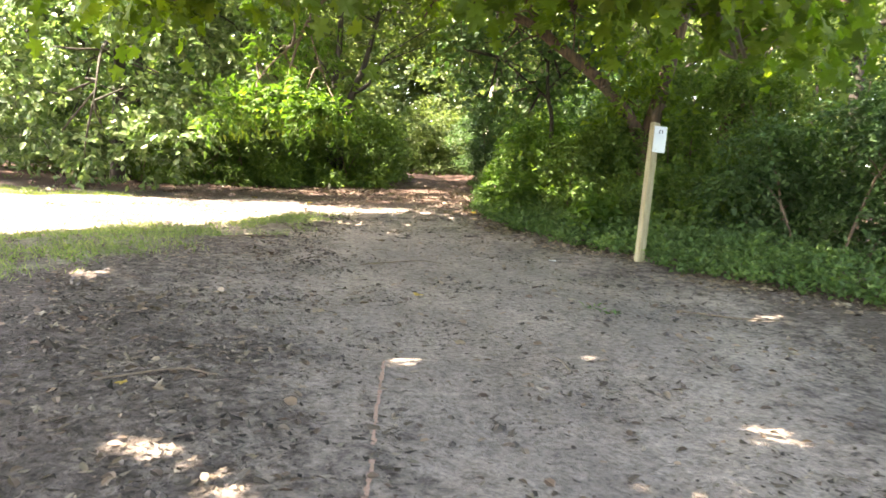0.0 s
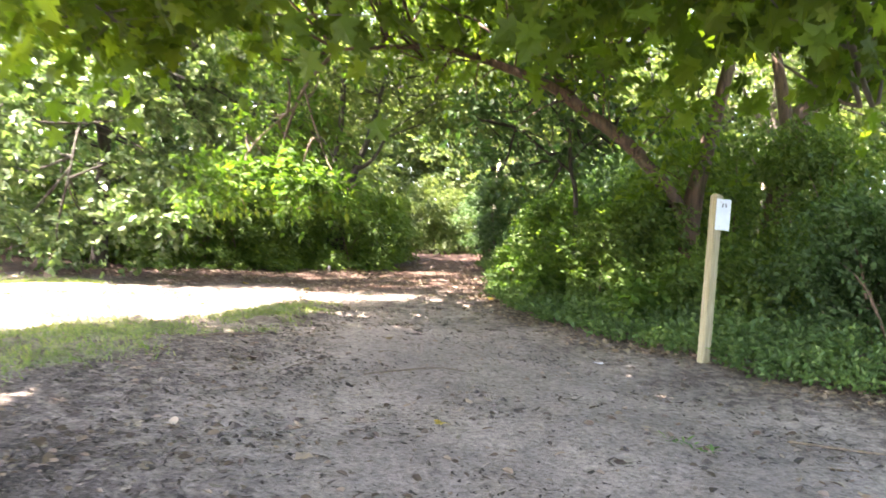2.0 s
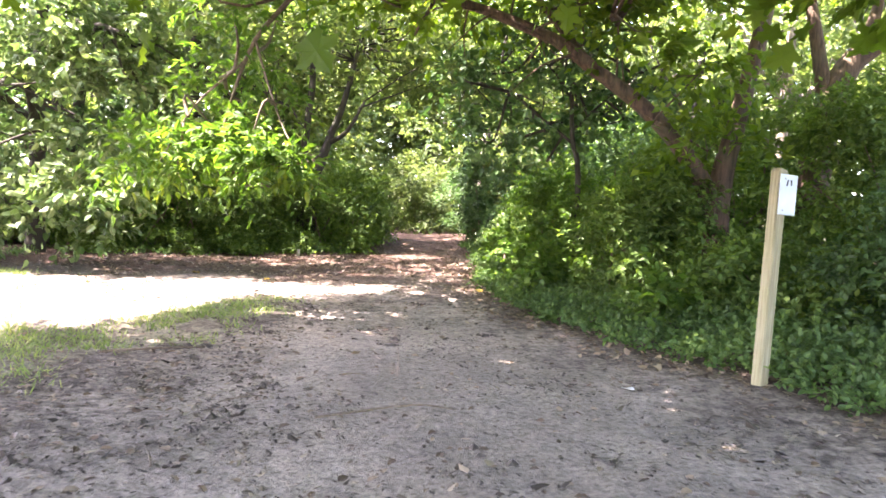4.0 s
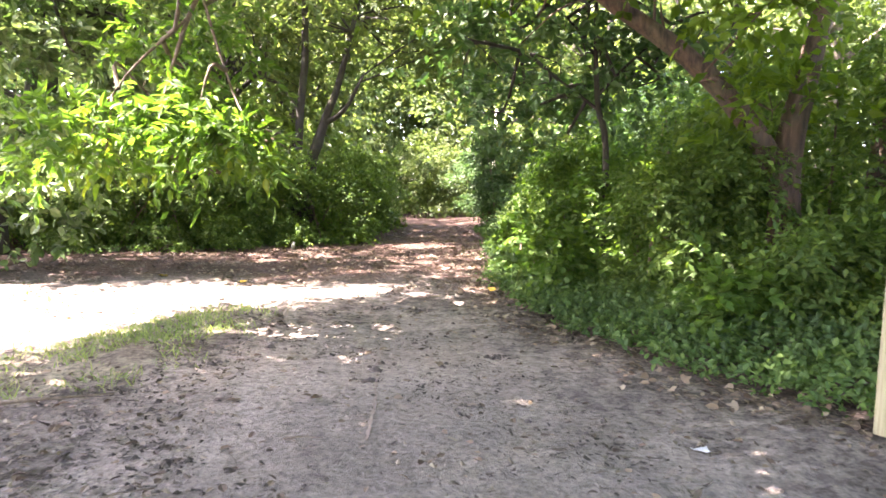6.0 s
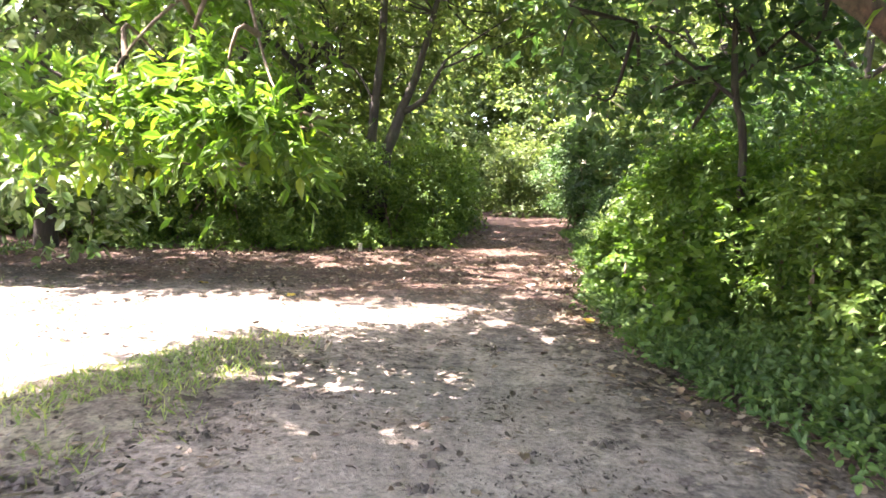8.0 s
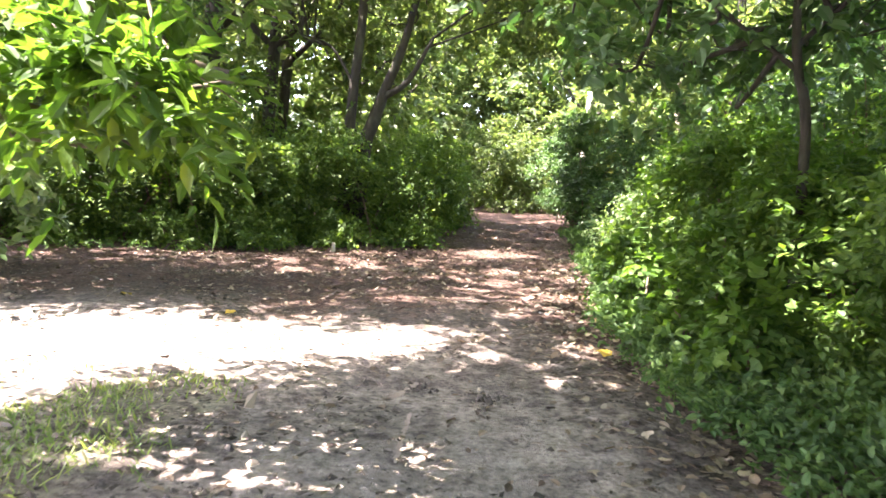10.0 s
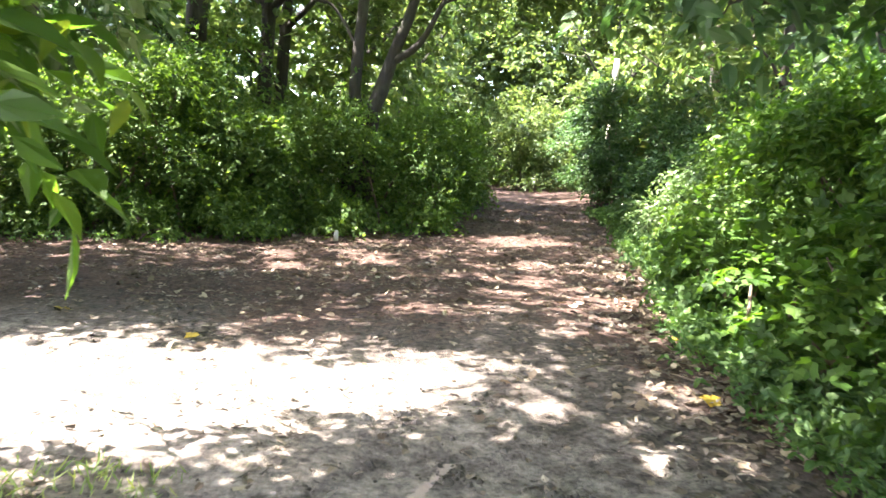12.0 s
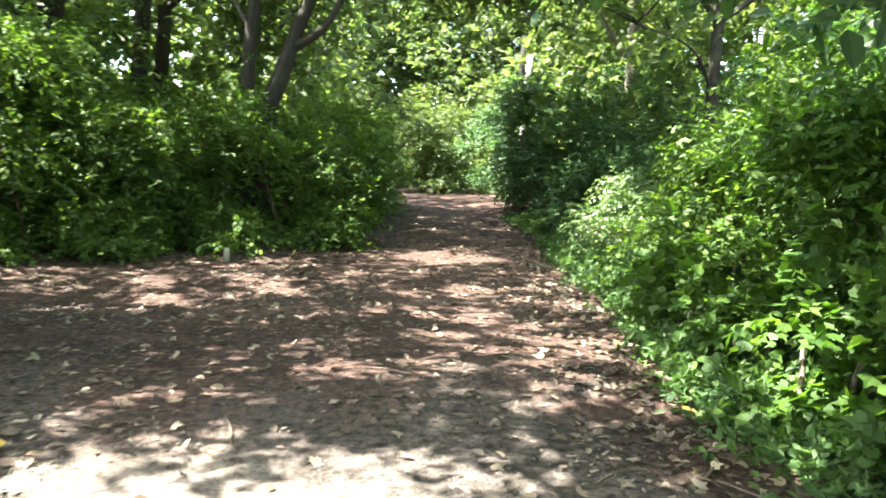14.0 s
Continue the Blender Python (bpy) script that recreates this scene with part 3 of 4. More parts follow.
for gy in np.arange(-1.5, 34, 0.74):
    for gx in np.arange(-6.5 if gy < 16 else -9.5, 13.0, 0.78):
        x, y = gx + rngC.uniform(-0.35, 0.35), gy + rngC.uniform(-0.35, 0.35)
        if inside(SUNNY, x, y) or (gx > 6.5 and (gy < 6 or gy > 22 or rngC.random() < 0.5)) or (1.6 < gx < 4.8 and 14.5 < gy < 21 and rngC.random() < 0.5) or (gx < -2.5 and gy > 20.5 and rngC.random() < 0.45) or (gx < -5.0 and gy > 18.5 and rngC.random() < 0.85) or (gy > 19 and gx < 1 and rngC.random() < 0.2) or (4.8 < gx < 8 and gy > 18 and rngC.random() < 0.6):
            continue
        for h in ((rngC.uniform(4.6, 6.2), rngC.uniform(6.0, 7.6), rngC.uniform(7.4, 8.8)) if gy < 14 and gx < (4 if gy < 10.5 else 1.6) else (rngC.uniform(4.6, 6.6), rngC.uniform(6.6, 8.8)) if (gy < 14.5 and (gx < 1.6 or gy < 10.5 or rngC.random() < 0.5) and rngC.random() < 0.6 or 14 < gy < 20 and gx < 1.2 and rngC.random() < 0.65 or 24 < gy < 33 and 1.5 < gx < 5.5) else (rngC.uniform(4.6, 8.5),)):
            h += 1.6 if gx > 8 else 0
            c = np.array([x, y, 0.5]) + np.array(S) * (h / S.z)
            if c[1] > 10 and abs(c[0]) < 4 and c[2] < 5.4:
                c += np.array(S) * 1.6
            best = min(HOSTS, key=lambda k: (HOSTS[k][0] - c[0]) ** 2 + (HOSTS[k][1] - c[1]) ** 2)
            SHADE_COVER[best].append((c[0], c[1], c[2], 0.85, 0.85, 0.5))

# maple over the start of the way, its low leaves hanging into view; unseen trunk and upper crown added for shade
rngA = np.random.default_rng(11)
low_lobes = []
for _ in range(52):
    x, y = rngA.uniform(-3.6, 3.4), rngA.uniform(4.3, 7.9)
    if -0.75 < x < -0.1 and y < 7 or -2.2 < x < -1.6 and y > 6:
        continue
    low_lobes.append((x, y, 2.78 + 0.12 * abs(y - 6.6) + rngA.uniform(0, 0.5), 0.6, 0.55, 0.24))
maple_crown = crown_lobes(12, -0.5, 2.5, 5.6, 7.0, 8.5, 2.4, 40, 1.3)
maple_crown = [l for l in maple_crown if l[2] - l[5] > 3.0]
T0 = at(-4.6, -3.2, -0.1)
maple = tree(13, "maple_tree", [T0, (-4.5, -3.1, 2.2), (-4.2, -2.6, 4.5), (-3.6, -1.5, 7.0)], [0.42, 0.32, 0.26, 0.14],
     [([(-4.4, -3.0, 2.9), (-2.6, 0.2, 4.0), (-1.0, 3.5, 4.1), (0.4, 6.2, 3.7)], [0.16, 0.12, 0.08, 0.03]),
      ([(-4.2, -2.6, 4.2), (-1.2, -1.0, 5.3), (2.5, 0.8, 5.8)], [0.15, 0.11, 0.04]),
      ([(-4.3, -2.8, 3.6), (-4.4, 0.6, 4.8), (-3.4, 4.0, 4.6)], [0.13, 0.09, 0.04])],
     maple_crown + SHADE_COVER["maple"], 22, 0.26, M_BARK_GREY, M_MAPLE, "large broad-leaved green maple overhanging the path, trunk and shading crown unseen", OVATE, 0.5, 9, 0.35)
maple_low = tree(14, "maple_bough", [(-1.0, 3.5, 4.1), (-0.6, 5.0, 3.7), (-0.2, 6.8, 3.2)], [0.05, 0.035, 0.012],
     [([(-0.6, 5.0, 3.7), (0.8, 5.9, 3.5), (2.2, 6.6, 3.2)], [0.03, 0.02, 0.007]), ([(-0.8, 4.4, 3.85), (-2.0, 5.6, 3.5), (-3.0, 6.4, 3.2)], [0.03, 0.02, 0.007])], low_lobes, 17, 0.15, M_BARK_GREY, M_MAPLE,
     "low maple bough with large lobed green leaves", MAPLE, 0.36, 7, 0.55, True, 2.2, 7, "branch")

# forked tree beside the way; one long limb arches across it
F0 = at(3.55, 13.3, -0.1)
fork_crown = crown_lobes(21, 1.6, 13.2, 6.6, 4.6, 4.4, 1.9, 46, 1.2)
rngF = np.random.default_rng(29)
fork_crown += [(x, 12.75 + rngF.uniform(-0.3, 0.6), z + rngF.uniform(-0.1, 0.25), 0.45, 0.4, 0.2) for x, z in ((2.75, 3.5), (3.1, 2.75), (2.0, 4.15), (1.3, 4.45), (2.3, 4.6), (0.5, 4.55), (-0.4, 4.3), (-1.2, 4.4))]
# thin hanging and crossing twigs along the limb
fork_twigs = []
for k in range(18):
    x = rngF.uniform(-1.6, 2.6)
    z = float(np.interp(x, [-2.2, -0.6, 0.9, 1.6, 2.45, 3.15], [4.4, 4.5, 4.1, 3.72, 3.2, 2.5]))
    d = np.array([rngF.uniform(-0.9, 0.7), rngF.uniform(-0.5, 0.5), rngF.uniform(-0.35, 0.75)])
    p = np.array([x, 13.1, z])
    fork_twigs.append(([tuple(p), tuple(p + d * 0.6 + rngF.normal(0, 0.08, 3)), tuple(p + d * 1.25 - np.array([0, 0, 0.2]))], [0.017, 0.011, 0.004]))
forked = tree(22, "forked_tree", [F0, (3.42, 13.2, 1.5), (3.4, 13.2, 2.35), (3.55, 13.2, 3.2), (3.8, 13.25, 4.5), (4.2, 13.4, 6.5)], [0.215, 0.175, 0.15, 0.12, 0.1, 0.055],
     [([(3.42, 13.2, 1.6), (3.2, 13.15, 2.3), (2.5, 13.1, 3.1), (1.6, 13.1, 3.72), (0.9, 13.1, 4.1), (-0.6, 13.2, 4.5), (-2.2, 13.3, 4.4)], [0.14, 0.12, 0.105, 0.09, 0.075, 0.05, 0.025]),
      ([(1.6, 13.1, 3.72), (0.9, 13.6, 4.7), (0.2, 14.2, 6.0)], [0.06, 0.045, 0.02])] + fork_twigs,
     fork_crown + SHADE_COVER["fork"], 36, 0.17, M_BARK, M_MAPLE, "forked brown tree whose long limb arches over the path", OVATE, 0.5, 9, 0.3)

# leaning brown tree behind the post
tree(23, "leaning_tree", [at(5.3, 14.8, -0.1), (5.35, 14.8, 2.0), (5.5, 14.8, 3.6), (5.95, 14.8, 4.6), (7.2, 14.7, 5.2), (8.6, 14.6, 6.4)], [0.3, 0.25, 0.22, 0.17, 0.12, 0.06],
     [([(5.5, 14.8, 3.7), (5.3, 14.9, 4.8), (4.9, 15.1, 6.8)], [0.13, 0.1, 0.05]),
      ([(5.9, 14.8, 4.5), (6.2, 14.9, 5.6), (6.0, 15.2, 7.2)], [0.1, 0.07, 0.03])],
     crown_lobes(24, 6.8, 15.2, 7.2, 4.0, 4.5, 2.0, 20, 1.2) + SHADE_COVER["lean"], 26, 0.18, M_BARK, M_MAPLE, "reddish-brown leaning tree with bent limb among bushes", OVAL, 0.5, 9, 0.3)

# sapling by the way with bare lower stem
tree(25, "sapling", [at(2.05, 15.4, -0.05), (1.98, 15.4, 2.5), (1.85, 15.4, 3.05), (1.78, 15.4, 3.8), (1.7, 15.3, 5.4)], [0.05, 0.045, 0.04, 0.032, 0.012],
     [([(1.84, 15.4, 3.2), (2.2, 15.35, 3.6), (2.7, 15.2, 4.1)], [0.025, 0.018, 0.006]),
      ([(1.86, 15.4, 3.0), (1.45, 15.45, 3.3), (0.8, 15.5, 3.75)], [0.025, 0.018, 0.006]),
      ([(1.78, 15.4, 3.7), (1.4, 15.5, 4.2), (0.7, 15.5, 4.6)], [0.022, 0.014, 0.005])],
     crown_lobes(26, 1.3, 15.3, 4.1, 1.9, 1.2, 0.7, 15, 0.5) + [(-0.3 + 0.34 * k, 16.1 + 0.5 * math.sin(2.3 * k), 3.2 + 0.22 * math.sin(1.7 * k + 1), 0.45, 0.45, 0.15) for k in range(9)] + [(2.3, 18.6, 3.2, 0.4, 0.4, 0.15), (1.9, 17.4, 3.45, 0.4, 0.4, 0.15)], 20, 0.145, M_BARK_DARK, M_BUSH_DARK, "slender dark sapling with spreading leafy twigs", BROAD, 0.35, 7, 0.35, True, 1.5, 8)

# dark twin trunks beyond the left bushes
tree(27, "dark_twin_tree", [at(-3.85, 24.0, -0.1), (-3.85, 24, 2.6), (-3.82, 24, 3.8), (-3.75, 24, 5.4), (-3.9, 24, 8.5)], [0.14, 0.115, 0.1, 0.09, 0.05],
     [([at(-3.6, 24.1, -0.1), (-3.55, 24.1, 2.4), (-3.4, 24.1, 3.0), (-3.18, 24.1, 3.75), (-2.9, 24.1, 4.6), (-2.5, 24.2, 6.6)], [0.18, 0.15, 0.135, 0.105, 0.085, 0.05]),
      ([(-3.28, 24.1, 3.5), (-2.75, 24.0, 3.85), (-2.3, 23.9, 4.7)], [0.08, 0.06, 0.035]),
      ([(-3.82, 24, 3.7), (-4.3, 23.9, 4.4), (-4.9, 23.8, 4.6)], [0.035, 0.025, 0.012])],
     crown_lobes(28, -3.6, 24.2, 7.2, 4.2, 3.6, 2.4, 24, 1.2) + SHADE_COVER["twin"], 25, 0.18, M_BARK_DARK, M_FAR, "dark twin-trunked tree rising out of the bushes", OVATE, 0.5, 9, 0.3)

# other trunks of the wood
for n, (x, y, r, ln) in enumerate(WOOD):
    g = float(ground_z(x, y))
    h = 9.0 + (n * 37 % 10) * 0.35
    pts = [(x, y, g - 0.1), (x + 0.12 * ln, y, g + 2), (x + 0.5 * ln, y, g + 4.2), (x + 1.2 * ln, y + 0.2, g + h)]
    limbs = [([pts[2], (x + 0.5 * ln + sx, y - 0.3, g + 5.0), (x + 0.5 * ln + 2.2 * sx, y - 0.6, g + 6.4)], [r * 0.45, r * 0.3, r * 0.1]) for sx in (-0.8, 0.9)]
    limbs.append(([(x + 0.2 * ln, y, g + 2.8), (x - 0.7, y - 0.4, g + 3.6), (x - 1.9, y - 0.7, g + 3.9)], [r * 0.25, r * 0.16, r * 0.05]))
    tree(100 + n, "woodland_tree", pts, [r, r * 0.85, r * 0.7, r * 0.25], limbs, crown_lobes(200 + n, x + ln, y, g + 7.2, 3.6, 3.6, 3.0, 12 if x < -5 else 20, 1.25) + SHADE_COVER[n], 19, 0.23,
         M_BARK_GREY if n % 2 and x > -5 else M_BARK_DARK, M_FAR, "slim woodland tree with green crown behind the bushes", OVATE, 0.6, 9, 0.3, True, 2.4, 9)

# pale dead stem far down the way
v, t = tube([at(1.55, 34.5, -0.1), (1.58, 34.5, 3.0), (1.6, 34.5, 5.35)], [0.11, 0.1, 0.085], 9, 0.05, np.random.default_rng(4))
tagged(new("dead_stem", mesh_from("dead_stem", v, t, M_BARK_PALE, True)), "pale bare dead tree stem standing among shrubs", "tree stem")

# bright drooping branch over the sunny edge
drop_lobes = [(-3.3, 12.5, 2.0, 0.45, 0.35, 0.35), (-2.75, 12.5, 1.9, 0.42, 0.35, 0.3), (-2.3, 12.4, 2.08, 0.32, 0.22, 0.22), (-2.0, 12.25, 2.12, 0.2, 0.08, 0.12), (-3.2, 13.2, 2.7, 0.55, 0.4, 0.4), (-2.5, 13.3, 2.85, 0.45, 0.4, 0.4),
              (-3.0, 13.5, 3.4, 0.6, 0.45, 0.4), (-2.5, 13.6, 4.1, 0.6, 0.5, 0.4), (-3.1, 13.6, 4.3, 0.6, 0.5, 0.4), (-3.8, 12.5, 2.1, 0.35, 0.4, 0.3), (-2.5, 12.7, 2.45, 0.35, 0.3, 0.2)]
drooping = tree(31, "drooping_bough", [(-2.2, 13.3, 4.4), (-2.6, 13.0, 3.7), (-2.8, 12.8, 2.9), (-2.9, 12.6, 2.1)], [0.035, 0.028, 0.018, 0.008],
                [([(-2.6, 13.0, 3.7), (-2.3, 12.75, 3.0), (-1.95, 12.4, 2.4), (-1.5, 12.28, 2.12)], [0.018, 0.013, 0.008, 0.003]), ([(-2.7, 12.9, 3.4), (-3.2, 12.7, 2.8), (-3.5, 12.5, 2.1)], [0.018, 0.012, 0.005])],
                drop_lobes, 34, 0.15, M_TWIG, M_BRIGHT, "drooping bough of bright yellow-green leaves lit by sun", LANCE, 0.4, 9, 0.42, False, 1.62, 6, "branch")

# ---- bushes ----
B1 = "dense green leafy bush beside the dirt path"
B2 = "tall shady green bush at the path's end"
B3 = "pale green sunlit bush with arching leafy stems"
# left: a tree whose pale boughs hang forward into the sun over a dark hollow
rngP = np.random.default_rng(61)
pale = []
for _ in range(44):
    f = rngP.random()
    x = rngP.uniform(-10.2, -4.7)
    pale.append((x, rngP.uniform(15.5, 17.6) + 0.1 * (x + 7), rngP.uniform(1.7, 5.6), 0.62, 0.55, 0.4))
pale += [(rngP.uniform(-10, -6.2), rngP.uniform(16.4, 18.0), rngP.uniform(0.7, 2.0), 0.6, 0.55, 0.45) for _ in range(4)]
pale += [(-7.7, 16.2, 1.0, 0.5, 0.45, 0.4), (-7.2, 16.0, 1.4, 0.5, 0.45, 0.4), (-8.4, 16.4, 1.2, 0.5, 0.45, 0.4), (-9.6, 16.2, 1.3, 0.6, 0.5, 0.5), (-6.0, 15.7, 1.7, 0.45, 0.45, 0.35), (-10.6, 16, 2, 0.8, 0.7, 0.6)]
tree(62, "overhanging_tree", [at(-8.6, 19.6, -0.1), (-8.5, 19.3, 2.2), (-8.3, 18.8, 4.0), (-8.0, 18.3, 6.2)], [0.2, 0.16, 0.13, 0.07],
     [([(-8.45, 19.2, 2.6), (-7.9, 17.6, 3.6), (-7.4, 15.9, 3.3), (-7.2, 15.2, 2.2)], [0.09, 0.06, 0.035, 0.012]), ([(-8.3, 18.8, 3.8), (-6.6, 17.2, 4.6), (-5.3, 15.4, 4.2)], [0.09, 0.06, 0.02]),
      ([(-8.4, 19.0, 3.0), (-9.3, 17.4, 4.0), (-9.6, 16.2, 3.0)], [0.08, 0.05, 0.02])],
     pale, 34, 0.165, M_BARK_DARK, M_PALE_LIT, "tree with pale sunlit boughs hanging over the lawn's edge", BROAD, 0.42, 8, 0.5, False, 0.25)
bush(303, -12.5, 18.0, 2.2, 1.6, 4.6, 0.13, M_PALE_LIT, 20, 60, B3, OVAL, 0.42, 8, 0.45)
# left: the darker row
for n, (x, y, rx, ry, h) in enumerate([(-9.6, 21.4, 1.6, 1.2, 2.2), (-6.5, 21.7, 1.5, 1.2, 2.7), (-4.7, 23.1, 1.3, 1.2, 2.2), (-3.3, 24.0, 1.2, 1.3, 2.0), (-7.9, 20.9, 1.2, 0.9, 2.0), (-5.4, 22.5, 1.0, 0.9, 1.5), (-2.9, 26.6, 1.1, 1.5, 1.9), (-2.9, 29.5, 1.1, 1.8, 2.2),
                                       (-3.1, 33, 1.3, 2.2, 2.6), (-12.4, 22.0, 2.0, 1.5, 2.4), (-6.8, 25, 2.2, 1.8, 3.6), (-5.6, 31, 2.0, 2.4, 3.6), (-4.2, 37.5, 1.8, 2.2, 3.4)]):
    bush(310 + n, x, y, rx, ry, h, 0.09, M_BUSH, 26, 78 if n < 8 else 42, B1, OVATE, 0.34, 10, 0.3, group="bushes along the path")
for n, (x, y, rx, ry, h) in enumerate([(-7.7, 23.4, 1.7, 1.2, 4.6), (-10.8, 22.6, 1.9, 1.3, 4.8), (-13.6, 20.8, 1.9, 1.4, 5.0)]):
    bush(440 + n, x, y, rx, ry, h, 0.12, M_BUSH_DARK, 34, 50, "tall dark shrub behind the sunlit boughs", OVAL, 0.42, 9, 0.3, group="loose shrubs under the trees")
for n, (x, y, r, h) in enumerate([(-8.8, 22.6, 1.0, 1.0), (-6.9, 22.9, 0.9, 0.9), (-5.6, 23.6, 0.9, 0.9), (-4.2, 24.4, 0.8, 0.9), (-10.6, 20.9, 1.0, 1.0), (-6.0, 20.9, 0.45, 0.5), (-3.6, 22.4, 0.4, 0.5), (-4.9, 21.6, 0.4, 0.45)]):
    bush(450 + n, x, y, r, r, h, 0.085, M_BUSH, 14, 34, "low leafy growth at the foot of the bushes", OVATE, 0.28, 8, 0.3, group="low growth under the bushes")
# right: hedge along the way
for n, (x, y, rx, ry, h, kind) in enumerate([(2.65, 13.6, 0.85, 1.0, 1.75, 0), (2.55, 15.5, 1.0, 1.2, 1.75, 2), (2.5, 17.7, 1.15, 1.3, 1.8, 2), (2.3, 20.0, 1.0, 1.2, 1.7, 0), (3.7, 11.8, 0.9, 0.8, 1.1, 0), (4.7, 10.8, 1.2, 1.0, 1.7, 1),
                                             (6.0, 9.6, 1.3, 1.2, 2.5, 1), (7.7, 8.2, 1.5, 1.3, 2.3, 1), (5.1, 12.9, 1.3, 1.3, 2.7, 0), (7.2, 12.0, 1.8, 1.5, 3.4, 1), (4.3, 16.4, 1.5, 1.6, 2.5, 0), (4.4, 19.5, 1.5, 1.7, 2.5, 0),
                                             (9.6, 6.0, 1.6, 1.6, 2.6, 1)]):
    bush(330 + n, x, y, rx, ry, h, (0.09, 0.09, 0.09)[kind], (M_BUSH, M_BUSH_DARK, M_BRIGHT)[kind], 26, (80, 70, 80)[kind], B1, OVAL if kind == 2 else OVATE, 0.34, 9, 0.3, group="bushes along the path")
for n, (x, y, r, h) in enumerate([(1.3, 15.2, 0.35, 0.6), (1.15, 16.3, 0.4, 0.75), (1.1, 17.3, 0.35, 0.6), (1.45, 14.2, 0.35, 0.5), (1.25, 18.4, 0.4, 0.8), (1.5, 15.8, 0.4, 1.0), (2.3, 11.7, 0.35, 0.5)]):
    bush(400 + n, x, y, r, r, h, 0.095, M_BRIGHT, 8, 16, "low broad-leaved green plant at the path's edge", MAPLE_LOW, 0.2, 4, 0.35, group="broad-leaved plants", name="broad_leaved_plant")
bush(350, 1.9, 23.4, 0.8, 1.0, 1.3, 0.08, M_PALE_LIT, 16, 80, "low pale green shrub where sun falls on the path edge", OVATE, 0.3, 9, 0.3)
bush(351, 3.7, 23.6, 1.4, 1.6, 2.2, 0.085, M_BUSH, 22, 85, B1, group="bushes along the path")
for n, (x, y, rx, ry, h) in enumerate([(4.3, 14.8, 1.1, 1.0, 2.9), (3.7, 18.6, 1.0, 1.2, 3.0), (3.9, 21.6, 1.3, 1.3, 3.4)]):
    bush(420 + n, x, y, rx, ry, h, 0.11, (M_BUSH, M_BUSH_DARK)[n % 2], 30, 24, "tall loose shrub with spreading leafy shoots", OVAL, 0.5, 8, 0.3, group="loose shrubs under the trees")
# the path's end
for n, (x, y, rx, ry, h) in enumerate([(2.5, 26.6, 1.2, 1.5, 1.5), (2.9, 29.0, 1.5, 1.6, 2.5), (1.9, 31.5, 1.3, 1.8, 2.9), (4.1, 31.5, 2.0, 2.0, 3.6), (5.8, 28.5, 2.0, 2.0, 3.4), (1.3, 36.5, 1.5, 1.6, 3.0), (1.45, 33.2, 0.8, 0.8, 3.3), (4.5, 37, 2.4, 2.0, 4.2)]):
    bush(360 + n, x, y, rx, ry, h, 0.115, M_BUSH_DARK, 24, 56, B2, OVATE, 0.36, 10, 0.25, group="bushes at the path's end")
for n, (x, y, rx, ry, h) in enumerate([(-0.6, 42, 2.2, 1.6, 3.2), (-2.6, 46, 2.6, 2.0, 4.4), (2.2, 46, 2.6, 2.0, 4.6)]):
    bush(370 + n, x, y, rx, ry, h, 0.14, M_FAR, 26, 60, "bright sunlit shrub where the path bends away", OVATE, 0.4, 9, 0.25, group="bushes at the path's end")


# far wood: foliage of many trees that run together
def far_wood():
    rng = np.random.default_rng(41)
    rows = []
    for n in range(1300):
        a = rng.uniform(-0.75, 0.75) if n < 1150 else rng.uniform(-3.1, 3.1)
        d = rng.uniform(22, 46)
        x, y = math.sin(a) * d, 6 + math.cos(a) * d
        if abs(x + 1) < 3.5 and y < 47 or abs(x) < 7 and y < 30:
            continue
        if x < -9 and y < 33 and rng.random() < 0.45:
            continue
        rows.append((x, y, ground_z(x, y) + rng.uniform(0.5, 6.0 if x < -9 and y < 33 else 10.5) * (0.6 + 0.4 * d / 46), 1.5, 1.5, 1.0))
    for n in range(800):
        x, y = rng.uniform(-12, 12), rng.uniform(47, 60)
        rows.append((x, y, ground_z(x, y) + (rng.uniform(0.3, 3.6) ** 2 if n % 2 else rng.uniform(3, 11.5)), 1.6, 1.5, 1.1))
    v, t = cloud(rng, rows, 16, 0.36, OVATE, 0.7, 9, 0.3, 0.5, False, 0.1, 0.6)
    tagged(new("far_foliage", mesh_from("far_foliage", v, t, M_FAR)), "sunlit green foliage of the woods beyond the path", "foliage", kind="stuff")


far_wood()


# ---- growth and litter on the ground ----
def flat_leaves(rng, x, y, size, shape, lift=0.012, tilt=0.25):
    n = len(x)
    a = rng.uniform(0, 2 * np.pi, n)
    axis = np.stack([np.cos(a), np.sin(a), rng.normal(0, tilt * 0.6, n)], 1)
    nrm = rng.normal(0, tilt, (n, 3))
    nrm[:, 2] = 1
    return leaves(np.stack([x, y, ground_z(x, y) + lift + 0.25 * size * np.abs(axis[:, 2])], 1), axis, nrm, size, shape)


